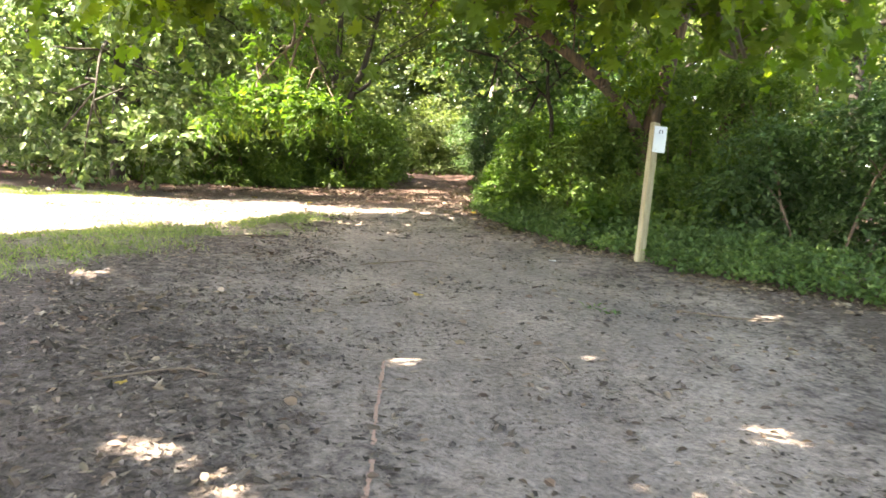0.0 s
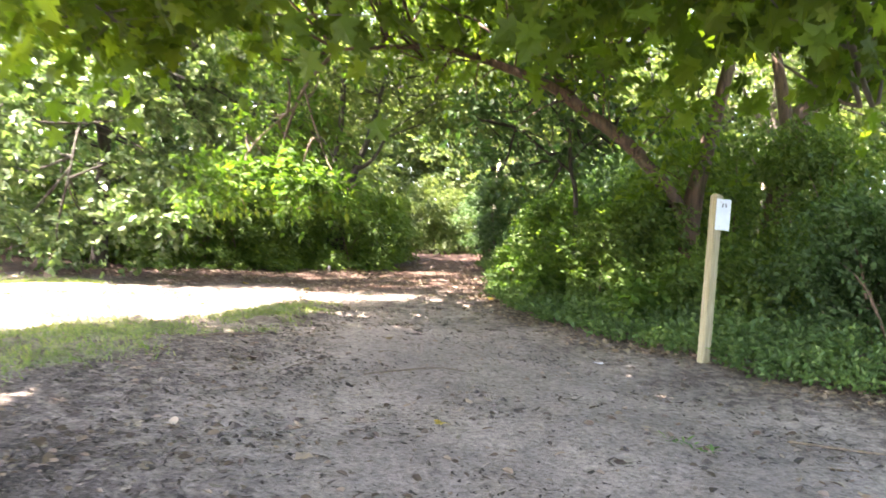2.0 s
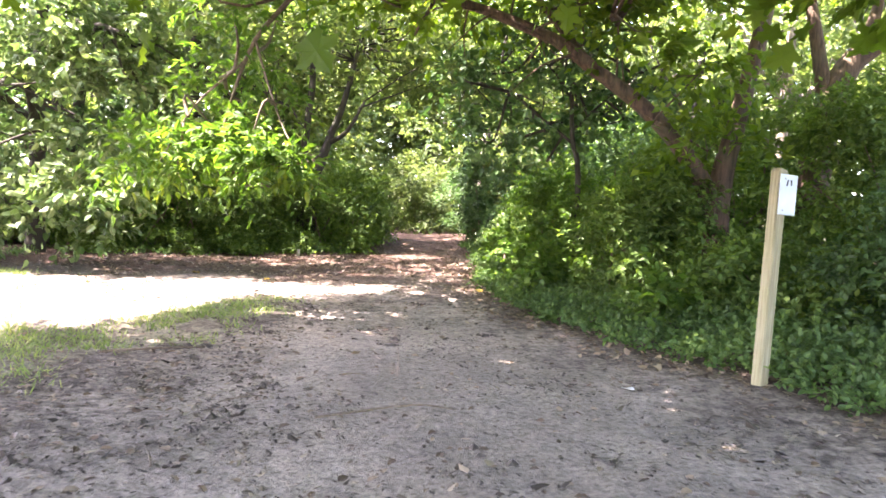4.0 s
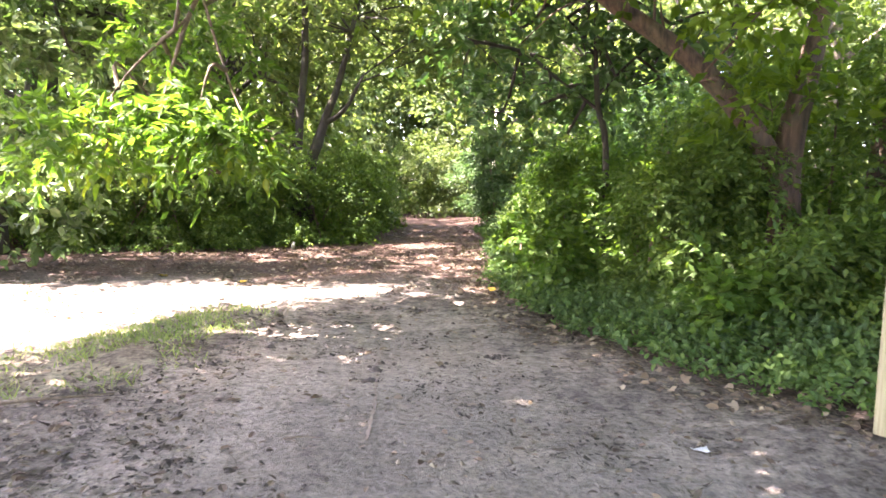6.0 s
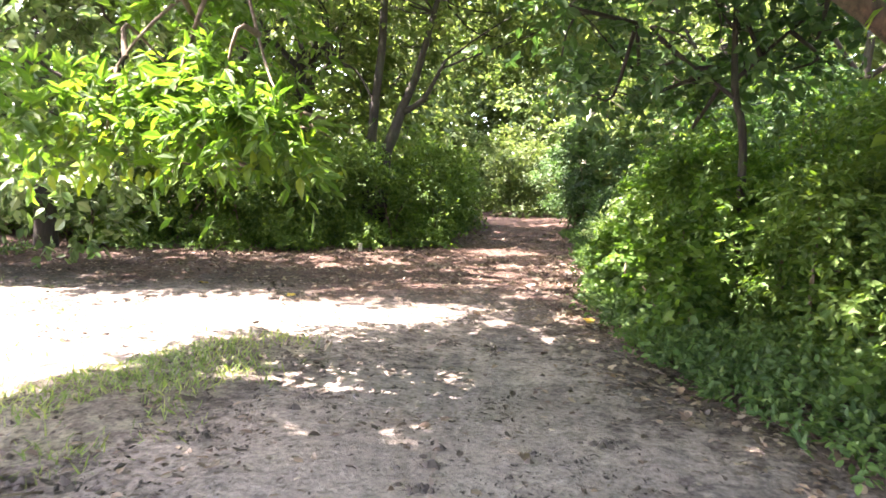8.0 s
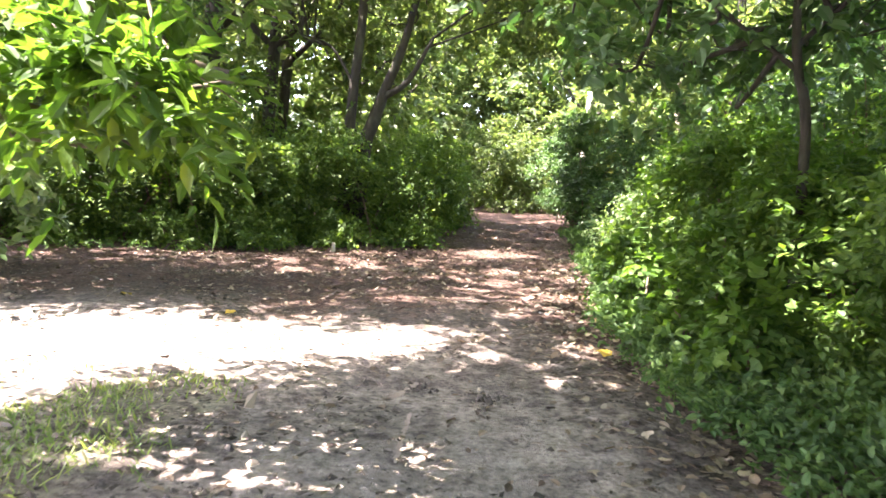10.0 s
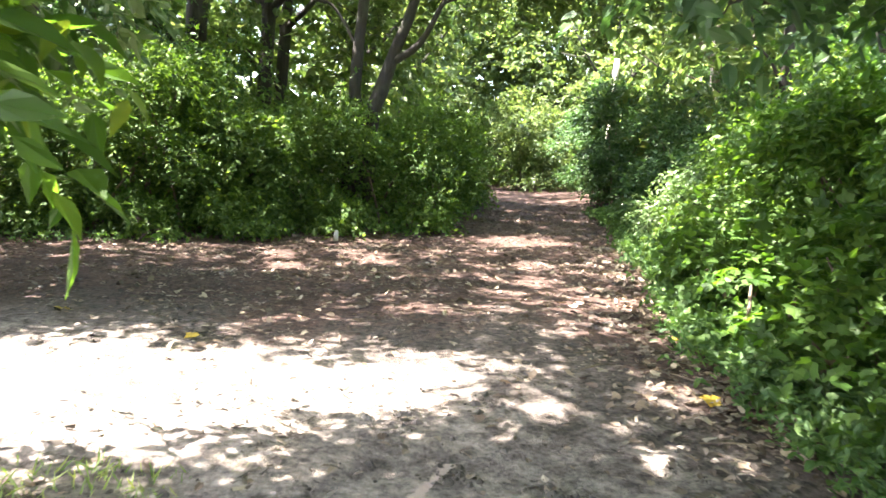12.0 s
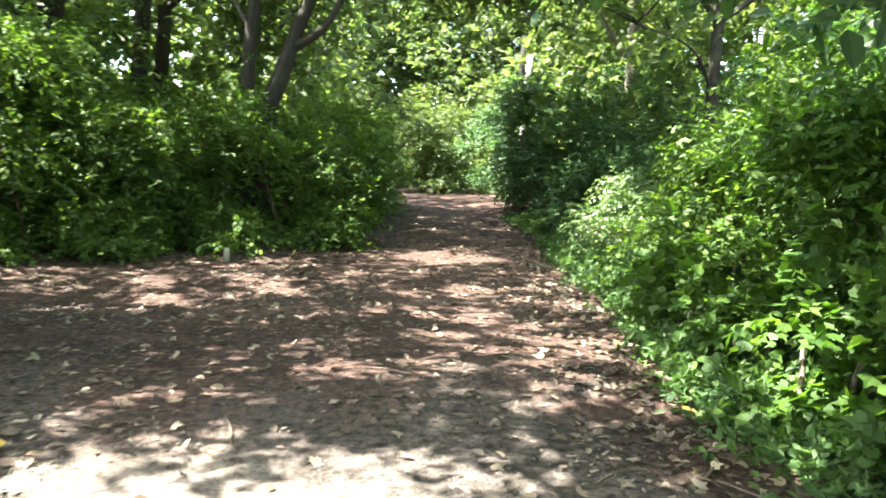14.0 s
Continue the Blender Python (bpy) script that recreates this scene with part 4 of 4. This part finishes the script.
def grass():
    rng = np.random.default_rng(51)
    x, y = rng.uniform(-11, -1.6, 120000), rng.uniform(3.5, 16.0, 120000)
    patch = np.sin(2.3 * x + 1.1 * y) + np.sin(3.9 * y - 1.7 * x) + np.sin(7.1 * x + 5.3 * y) * 0.7 + rng.normal(0, 0.7, len(x))
    edge = inside(TURF, x + rng.normal(0, 0.22, len(x)), y + rng.normal(0, 0.22, len(x)))
    bare = inside([(-3.6, 13.9), (-1.4, 13.9), (-0.4, 15.5), (-1, 17), (-6.5, 17), (-6.5, 15.2)], x, y)
    rim = inside(SUNNY, x - 0.5, y + 0.55)
    # blades are thinned inside the sun patch to keep its painted brightness
    ok = edge & (patch > np.interp(x, [-4.5, -2.6, -2.0], [-1.6, 0.5, 0.9]) - 1.5 * rim) & ~(bare & (rng.random(len(x)) < 0.93)) & ~(inside(SUNNY, x, y) & (rng.random(len(x)) < 0.93))
    x, y = x[ok], y[ok]
    n = len(x)
    axis = rng.normal(0, 0.75, (n, 3))
    axis[:, 2] = 1
    nrm = rng.normal(0, 1, (n, 3))
    blade = (np.array([(0, 0.055, 0), (0, -0.055, 0), (0.6, 0.04, 0.06), (1, 0, 0.2)]), np.array([(0, 1, 2), (1, 3, 2)]))
    v, t = leaves(np.stack([x, y, ground_z(x, y) - 0.005], 1), axis, nrm, rng.uniform(0.035, 0.10, n), blade)
    tagged(new("grass", mesh_from("grass", v, t, M_GRASS)), "short patchy green grass beside the trodden path", "grass", kind="stuff")


def ground_cover():
    """Low leafy plants along both edges of the way."""
    rng = np.random.default_rng(52)
    y = rng.uniform(3, 30, 14500)
    off = rng.gamma(1.7, 0.5, len(y))
    x = np.interp(y, *RIGHT_EDGE) + off - 0.08 + rng.normal(0, 0.08, len(y))
    h = np.clip(0.05 + 0.42 * off, 0.05, 0.75) * rng.uniform(0.4, 1.2, len(y))
    ok = x < 9
    x, y, h = x[ok], y[ok], h[ok]
    st = np.stack([x, y, ground_z(x, y) + h * 0.35], 1)
    wy = rng.normal(0, 0.7, (len(x), 3))
    wy[:, 2] = np.abs(wy[:, 2]) + 0.5
    v, t = sprays(rng, st, wy, 0.22, 7, 0.066, OVAL, 0.3, 0.6)
    tagged(new("ground_cover", mesh_from("ground_cover", v, t, M_COVER)), "low dark green plants edging the trodden path", "plants", kind="stuff")
    y = rng.uniform(17, 36, 1500)
    x = np.interp(y, *LEFT_EDGE) - rng.gamma(1.5, 0.35, len(y)) + 0.1
    keep = np.sin(2.1 * x + 1.7 * y) + np.sin(3.3 * y) + rng.normal(0, 0.5, len(x)) > 0.3
    x, y = x[keep], y[keep]
    st = np.stack([x, y, ground_z(x, y) + 0.05], 1)
    wy = rng.normal(0, 0.7, (len(x), 3))
    wy[:, 2] = np.abs(wy[:, 2]) + 0.5
    v, t = sprays(rng, st, wy, 0.2, 7, 0.058, OVATE, 0.3, 0.6)
    tagged(new("ground_cover", mesh_from("ground_cover", v, t, M_COVER)), "low green plants under the shady bushes", "plants", kind="stuff")


def litter():
    rng = np.random.default_rng(53)
    # brown leaves: thick under the crowns at the far end and along the edge, thin on the trodden way
    x, y = rng.uniform(-9, 6, 60000), rng.uniform(0.5, 34, 60000)
    right, left = np.interp(y, *RIGHT_EDGE), np.interp(y, *LEFT_EDGE)
    clump = np.sin(1.9 * x + 2.7 * y) + np.sin(4.3 * x - 3.1 * y + 1) + rng.normal(0, 0.5, len(x))
    w = 0.22 + 0.33 * np.clip((y - 15.8) / 2, 0, 1) + 0.75 * np.exp(-((x - right + 0.3) / 0.4) ** 2) + 0.28 * (x < np.interp(y, [0, 6, 12], [0.2, -1.0, -1.8])) * (y < 11) + 0.06 * (clump > 0.6)
    w = np.where(inside(SUNNY, x, y), 0.015, w)
    ok = (rng.random(len(x)) < w) & (x < right + 0.5) & ((y < 17) | (x > left - 0.8))
    x, y = x[ok], y[ok]
    v, t = flat_leaves(rng, x, y, rng.uniform(0.025, 0.085, len(x)), BROAD, 0.01, 0.3)
    tagged(new("leaf_litter", mesh_from("leaf_litter", v, t, M_DRY)), "dry brown fallen leaves scattered over the soil", "leaf litter", kind="stuff")
    # paler leaves drifted along the edge of the way
    y = rng.uniform(5, 23, 2600)
    x = np.interp(y, *RIGHT_EDGE) - np.abs(rng.normal(0.05, 0.4, len(y))) + 0.1
    keep = np.sin(2.6 * y) + np.sin(5.1 * y + 3 * x) + rng.normal(0, 0.8, len(y)) > -0.4
    x, y = x[keep], y[keep]
    # and strewn over the crossing
    cx, cy = rng.uniform(-5.5, 1.0, 850), rng.uniform(14.6, 22.5, 850)
    keep = (np.sin(2.1 * cx + 1.2) + np.sin(2.9 * cy + 1.3 * cx) + rng.normal(0, 0.9, len(cx)) > 0.1) & ~inside(SUNNY, cx, cy) & (cx < np.interp(cy, *RIGHT_EDGE))
    x, y = np.append(x, cx[keep]), np.append(y, cy[keep])
    v, t = flat_leaves(rng, x, y, rng.uniform(0.035, 0.09, len(x)), MAPLE_LOW, 0.016, 0.4)
    tagged(new("leaf_litter", mesh_from("leaf_litter", v, t, M_TAN)), "pale tan dry leaves drifted along the path's edge", "leaf litter", kind="stuff")
    # dark crumbs of mulch and bark
    x, y = rng.uniform(-7, 6, 330000), rng.uniform(0.5, 22, 330000)
    right = np.interp(y, *RIGHT_EDGE)
    clump = np.sin(2.3 * x + 1.3 * y) + np.sin(3.7 * y - 2.2 * x) + 0.8 * np.sin(6.1 * x + 4.4 * y)
    w = np.clip(0.10 + 0.16 * clump, 0.02, 0.6) + 0.25 * (x < np.interp(y, [0, 6, 12], [1.0, -0.8, -1.6])) * (y < 13)
    way = np.abs(x - np.interp(y, [0, 4, 8, 12, 16, 20], [2.2, 1.4, 0.1, -0.4, -0.6, -0.6])) < np.interp(y, [0, 4, 8, 12, 16], [2.4, 2.1, 1.6, 1.2, 0.8])
    w = np.where(way, w * 0.8, w)
    ok = (rng.random(len(x)) < w) & (x < right) & ~inside([(-20, 5)] + TURF[2:6] + [(-3, 13), (-20, 13)], x, y)
    x, y = x[ok], y[ok]
    chip = (np.array([(0, 0.16, 0.05), (0.1, -0.18, 0), (1, -0.05, 0.16), (0.7, 0.26, 0.02)]), np.array([(0, 1, 2), (0, 2, 3)]))
    v, t = flat_leaves(rng, x, y, rng.gamma(1.8, 0.0115, len(x)) + 0.011, chip, 0.004, 0.3)
    tagged(new("mulch", mesh_from("mulch", v, t, M_CHIP)), "dark crumbs of bark and mulch on the soil", "mulch", kind="stuff")


    # crumbly dark lumps on the left shoulder of the way
    n = 8200
    x, y = rng.uniform(-5.5, 4.0, n), rng.uniform(2.0, 15.0, n)
    clump = np.sin(2.1 * x + 1.9 * y) + np.sin(3.3 * y - 2.6 * x + 2) + rng.normal(0, 0.8, n)
    ok = ((x < np.interp(y, [0, 6, 12, 15], [0.2, -1.0, -1.5, -0.6]) + rng.normal(0, 0.25, n)) & (clump > 0.5) | (clump > 1.7)) & ~inside(SUNNY, x, y)
    x, y = x[ok], y[ok]
    v, t = flat_leaves(rng, x, y, rng.gamma(2.2, 0.013, len(x)) + 0.014, LUMP, -0.002, 0.12)
    tagged(new("soil_crumbs", mesh_from("soil_crumbs", v, t, M_CLOD)), "dark crumbs of trodden soil beside the path", "soil", kind="stuff")


def fallen_leaves():
    """Single leaves that stand out on the way."""
    rng = np.random.default_rng(54)
    meshes = []
    for k, (shape, mat) in enumerate([(MAPLE, M_DRY_ONE), (BROAD, M_DRY_ONE), (MAPLE, M_YELLOW), (BROAD, M_DRY_ONE)]):
        v = shape[0].copy()
        v[:, 2] += 0.12 * np.sin(5 * v[:, 1] + k) + 0.08 * v[:, 0] ** 2
        v[:, 2] -= v[:, 2].min()
        meshes.append(mesh_from("fallen_leaf", v, shape[1], mat, True))
    n = 0
    while n < 280:
        y = rng.uniform(1.5, 22)
        right = float(np.interp(y, *RIGHT_EDGE))
        where = rng.random()
        x = right - abs(rng.normal(0.1, 0.35)) if where < 0.45 else rng.uniform(-2.6, right)
        if where > 0.68:
            x, y = rng.uniform(-3.4, -0.5), rng.uniform(1.8, 7.0)
        k = 2 if rng.random() < 0.025 else int(rng.choice([0, 1, 3]))
        size = rng.uniform(0.05, 0.105)
        ob = new("fallen_leaf", meshes[k])
        ob.matrix_world = pose(x, y, float(ground_z(x, y)) + 0.012, rng.normal(0, 8), rng.normal(0, 8), rng.uniform(0, 360)) @ Matrix.Diagonal((size, size, size, 1))
        tagged(ob, "yellow fallen leaf lying on the dirt path" if k == 2 else "dry curled tan leaf lying on the dirt path", "leaf", "fallen leaves on the path")
        n += 1


def bright_leaf(x, y, turn, size):
    v = MAPLE[0].copy()
    v[:, 2] = 0.1 * np.sin(6 * v[:, 1]) + 0.12
    ob = new("fallen_leaf", mesh_from("fallen_leaf", v, MAPLE[1], M_YELLOW, True))
    ob.matrix_world = pose(x, y, float(ground_z(x, y)) + 0.012, 6, -5, turn) @ Matrix.Diagonal((size, size, size, 1))
    tagged(ob, "orange-yellow maple leaf fallen on the soil", "leaf", "fallen leaves on the path")


for x, y, turn, size in ((0.51, 15.09, 40, 0.13), (0.69, 16.7, 120, 0.14), (-4.09, 16.22, 200, 0.12), (-2.9, 15.75, 10, 0.1)):
    bright_leaf(x, y, turn, size)


def stick(name, label, pts, rad):
    pts = [at(x, y, dz) for x, y, dz in pts]
    v, t = tube(pts, rad, 6, 0.15, np.random.default_rng(5))
    tagged(new(name, mesh_from(name, v, t, M_TWIG, True)), label, "stick")


def paper_scrap():
    rng = np.random.default_rng(8)
    bm = bmesh.new()
    bmesh.ops.create_grid(bm, x_segments=9, y_segments=6, size=0.5)
    for v in bm.verts:
        v.co = Vector((v.co.x * 0.09, v.co.y * 0.055, 0.004 + 0.018 * abs(v.co.x + 0.6 * v.co.y) + rng.uniform(0, 0.006)))
    bmesh.ops.solidify(bm, geom=bm.faces[:], thickness=0.001)
    ob = new("paper_scrap", bm_mesh("paper_scrap", bm, M_PAPER))
    ob.location = at(1.39, 9.45)
    tagged(ob, "crumpled white paper scrap on leaf litter", "litter")


def stake(x, y, h, label):
    bm = bmesh.new()
    bmesh.ops.create_cone(bm, cap_ends=True, segments=8, radius1=0.04, radius2=0.035, depth=h, matrix=Matrix.Translation((0, 0, h / 2 - 0.02)))
    bmesh.ops.bevel(bm, geom=[e for e in bm.edges if e.verts[0].co.z > h / 2 and e.verts[1].co.z > h / 2], offset=0.008, segments=2, affect="EDGES")
    ob = new("stump", bm_mesh("stump", bm, M_BARK_PALE, True))
    ob.location = at(x, y)
    tagged(ob, label, "stump")


grass()
ground_cover()
litter()
fallen_leaves()
stick("fallen_stick", "thin dark dead stick lying on soil", [(-2.95, 9.9, 0.03), (-2.6, 10.05, 0.05), (-2.2, 10.3, 0.03)], [0.014, 0.011, 0.006])
stick("fallen_stick", "slender broken twig lying on the path", [(-0.9, 8.3, 0.02), (-0.3, 8.55, 0.03), (0.0, 8.5, 0.02)], [0.008, 0.007, 0.004])
stick("fallen_stick", "slender broken twig lying on the path", [(2.2, 6.9, 0.02), (2.7, 6.7, 0.03), (3.1, 6.75, 0.02)], [0.01, 0.008, 0.004])
stick("fallen_stick", "thin curved twig lying on dark mulch", [(-1.9, 4.1, 0.02), (-1.5, 4.3, 0.03), (-1.25, 4.25, 0.02)], [0.008, 0.007, 0.004])

CLODS = [(-0.71, 14.93, 0.11), (-0.61, 15.58, 0.12), (-0.3, 13.85, 0.12), (-0.03, 17.04, 0.14), (-0.8, 14.0, 0.08), (-2.19, 12.46, 0.08), (-0.54, 10.67, 0.07), (-1.5, 12.0, 0.1), (-1.9, 11.2, 0.12), (-2.5, 10.4, 0.13), (-1.4, 9.2, 0.1), (0.4, 11.6, 0.07)]
rngK = np.random.default_rng(500)
heaps = []
for x, y, w in CLODS:
    px, py = x + rngK.normal(0, 0.75 * w, 34), y + rngK.normal(0, 0.55 * w, 34)
    heaps.append(flat_leaves(rngK, px, py, rngK.gamma(2.0, 0.012, 34) + 0.02, LUMP, -0.002, 0.2))
tagged(new("soil_crumbs", mesh_from("soil_crumbs", *merge(heaps), M_CLOD)), "low heaps of dark crumbled damp soil on the path", "soil", kind="stuff")
for n in range(14):
    r = np.random.default_rng(600 + n)
    x, y = r.uniform(-2.4, 2.2), r.uniform(2.5, 19)
    x = min(x, float(np.interp(y, *RIGHT_EDGE)) - 0.3)
    a, ln = r.uniform(0, 3.1), r.uniform(0.1, 0.24)
    dx, dy = math.cos(a) * ln, math.sin(a) * ln
    stick("fallen_twig", "short thin dry twig lying on the path", [(x - dx, y - dy, 0.014), (x, y, 0.024), (x + dx, y + dy * 0.8, 0.014)], [0.006, 0.005, 0.003])
paper_scrap()


def chalk_streak(seed, pts, width, mat):
    """A worn streak of orange marking chalk, broken at its edges."""
    rng = np.random.default_rng(seed)
    p = np.array(pts, float)
    k = np.linspace(0, len(p) - 1, 40)
    x, y = np.interp(k, np.arange(len(p)), p[:, 0]), np.interp(k, np.arange(len(p)), p[:, 1])
    v, t = [], []
    for i in range(39):
        w0, w1 = width * rng.uniform(0.12, 0.6, 2)
        n = len(v)
        for xx, yy in ((x[i] - w0, y[i]), (x[i] + w1, y[i]), (x[i + 1] + w1 * rng.uniform(0.7, 1.2), y[i + 1]), (x[i + 1] - w0 * rng.uniform(0.7, 1.2), y[i + 1])):
            v.append((xx, yy, float(ground_z(xx, yy)) + 0.007))
        t += [(n, n + 1, n + 2), (n, n + 2, n + 3)]
    tagged(new("chalk_streak", mesh_from("chalk_streak", v, t, mat)), "faded orange chalk streak on the trodden soil", "marking", "chalk line along the path")


chalk_streak(1, [(-0.23, 2.6), (-0.24, 3.25), (-0.28, 3.85), (-0.33, 4.9)], 0.026, M_CHALK)
chalk_streak(2, [(-0.44, 9.5), (-0.46, 10.2), (-0.56, 11.4)], 0.024, M_CHALK_FAINT)
chalk_streak(3, [(-0.73, 12.6), (-0.78, 13.45)], 0.035, M_CHALK_FAINT)
chalk_streak(4, [(-0.95, 13.75), (-0.83, 14.12)], 0.07, M_CHALK_FAINT)
stake(-3.42, 21.7, 0.18, "short pale cut stump at the bushes' foot")
rngS = np.random.default_rng(390)
for k, (x, y, n) in enumerate([(1.32, 6.65, 3), (1.55, 6.5, 2)]):
    o = np.array(at(x, y, 0.01))
    wy = np.stack([rngS.normal(0, 1, n), rngS.normal(0, 1, n), np.full(n, 0.3)], 1)
    v, t = sprays(rngS, np.zeros((n, 3)), wy, 0.13, 5, 0.06, OVAL, 0.1, 0.85)
    ob = new("seedling", mesh_from("seedling", v, t, M_COVER))
    ob.location = o
    tagged(ob, "tiny green seedling growing on the path", "seedling")


# single large leaves at the fringe of the two low boughs
def fringe(thing, seed, boxes, count, size, shape, mat):
    rng = np.random.default_rng(seed)
    me = mesh_from("leaf", shape[0], shape[1], mat, True)
    o = thing.location
    for n in range(count):
        x0, x1, y0, y1, z0, z1 = boxes[n % len(boxes)]
        p = Vector((rng.uniform(x0, x1), rng.uniform(y0, y1), rng.uniform(z0, z1))) - o
        k = size * rng.uniform(0.7, 1.25)
        ob = part("leaf", me, thing)
        ob.matrix_basis = Matrix.LocRotScale(p, Euler((rng.normal(0, 0.5), 0.75 + rng.normal(0, 0.4), rng.uniform(0, 6.28))), (k, k, k))


LEAFLET = (np.array([(0, 0, 0), (0.22, 0.17, 0.05), (0.5, 0.19, 0.05), (0.72, 0.11, 0), (1, 0, -0.16), (0.72, -0.11, 0), (0.5, -0.19, 0.05), (0.22, -0.17, 0.05), (0.25, 0, -0.01), (0.5, 0, -0.02), (0.75, 0, -0.06)]),
           np.array([(0, 8, 1), (1, 8, 9), (1, 9, 2), (2, 9, 10), (2, 10, 3), (3, 10, 4), (4, 10, 5), (5, 10, 6), (6, 10, 9), (6, 9, 7), (7, 9, 8), (7, 8, 0)]))
fringe(drooping, 91, [(-3.7, -2.4, 12.1, 12.7, 1.7, 2.25), (-2.3, -1.42, 12.12, 12.42, 1.86, 2.22), (-4.0, -3.0, 12.2, 12.8, 1.7, 2.6)], 190, 0.14, LEAFLET, M_BRIGHT_ONE)


def graft(bough, host):
    """Makes a bough a part of the tree that carries it: its foliage is the part, wood and single leaves its pieces."""
    kids = list(bough.children)
    leafage = [k for k in kids if k.name.startswith("crown")][0]
    leafage.name = "bough"
    tagged(leafage, bough["label"])
    leafage.parent = host
    leafage.location = bough.location - host.location
    for k in kids:
        if k is not leafage:
            if k.name.startswith("trunk"):
                k.name = "limb"
            k.parent = leafage
    bpy.data.objects.remove(bough)


graft(drooping, forked)
graft(maple_low, maple)
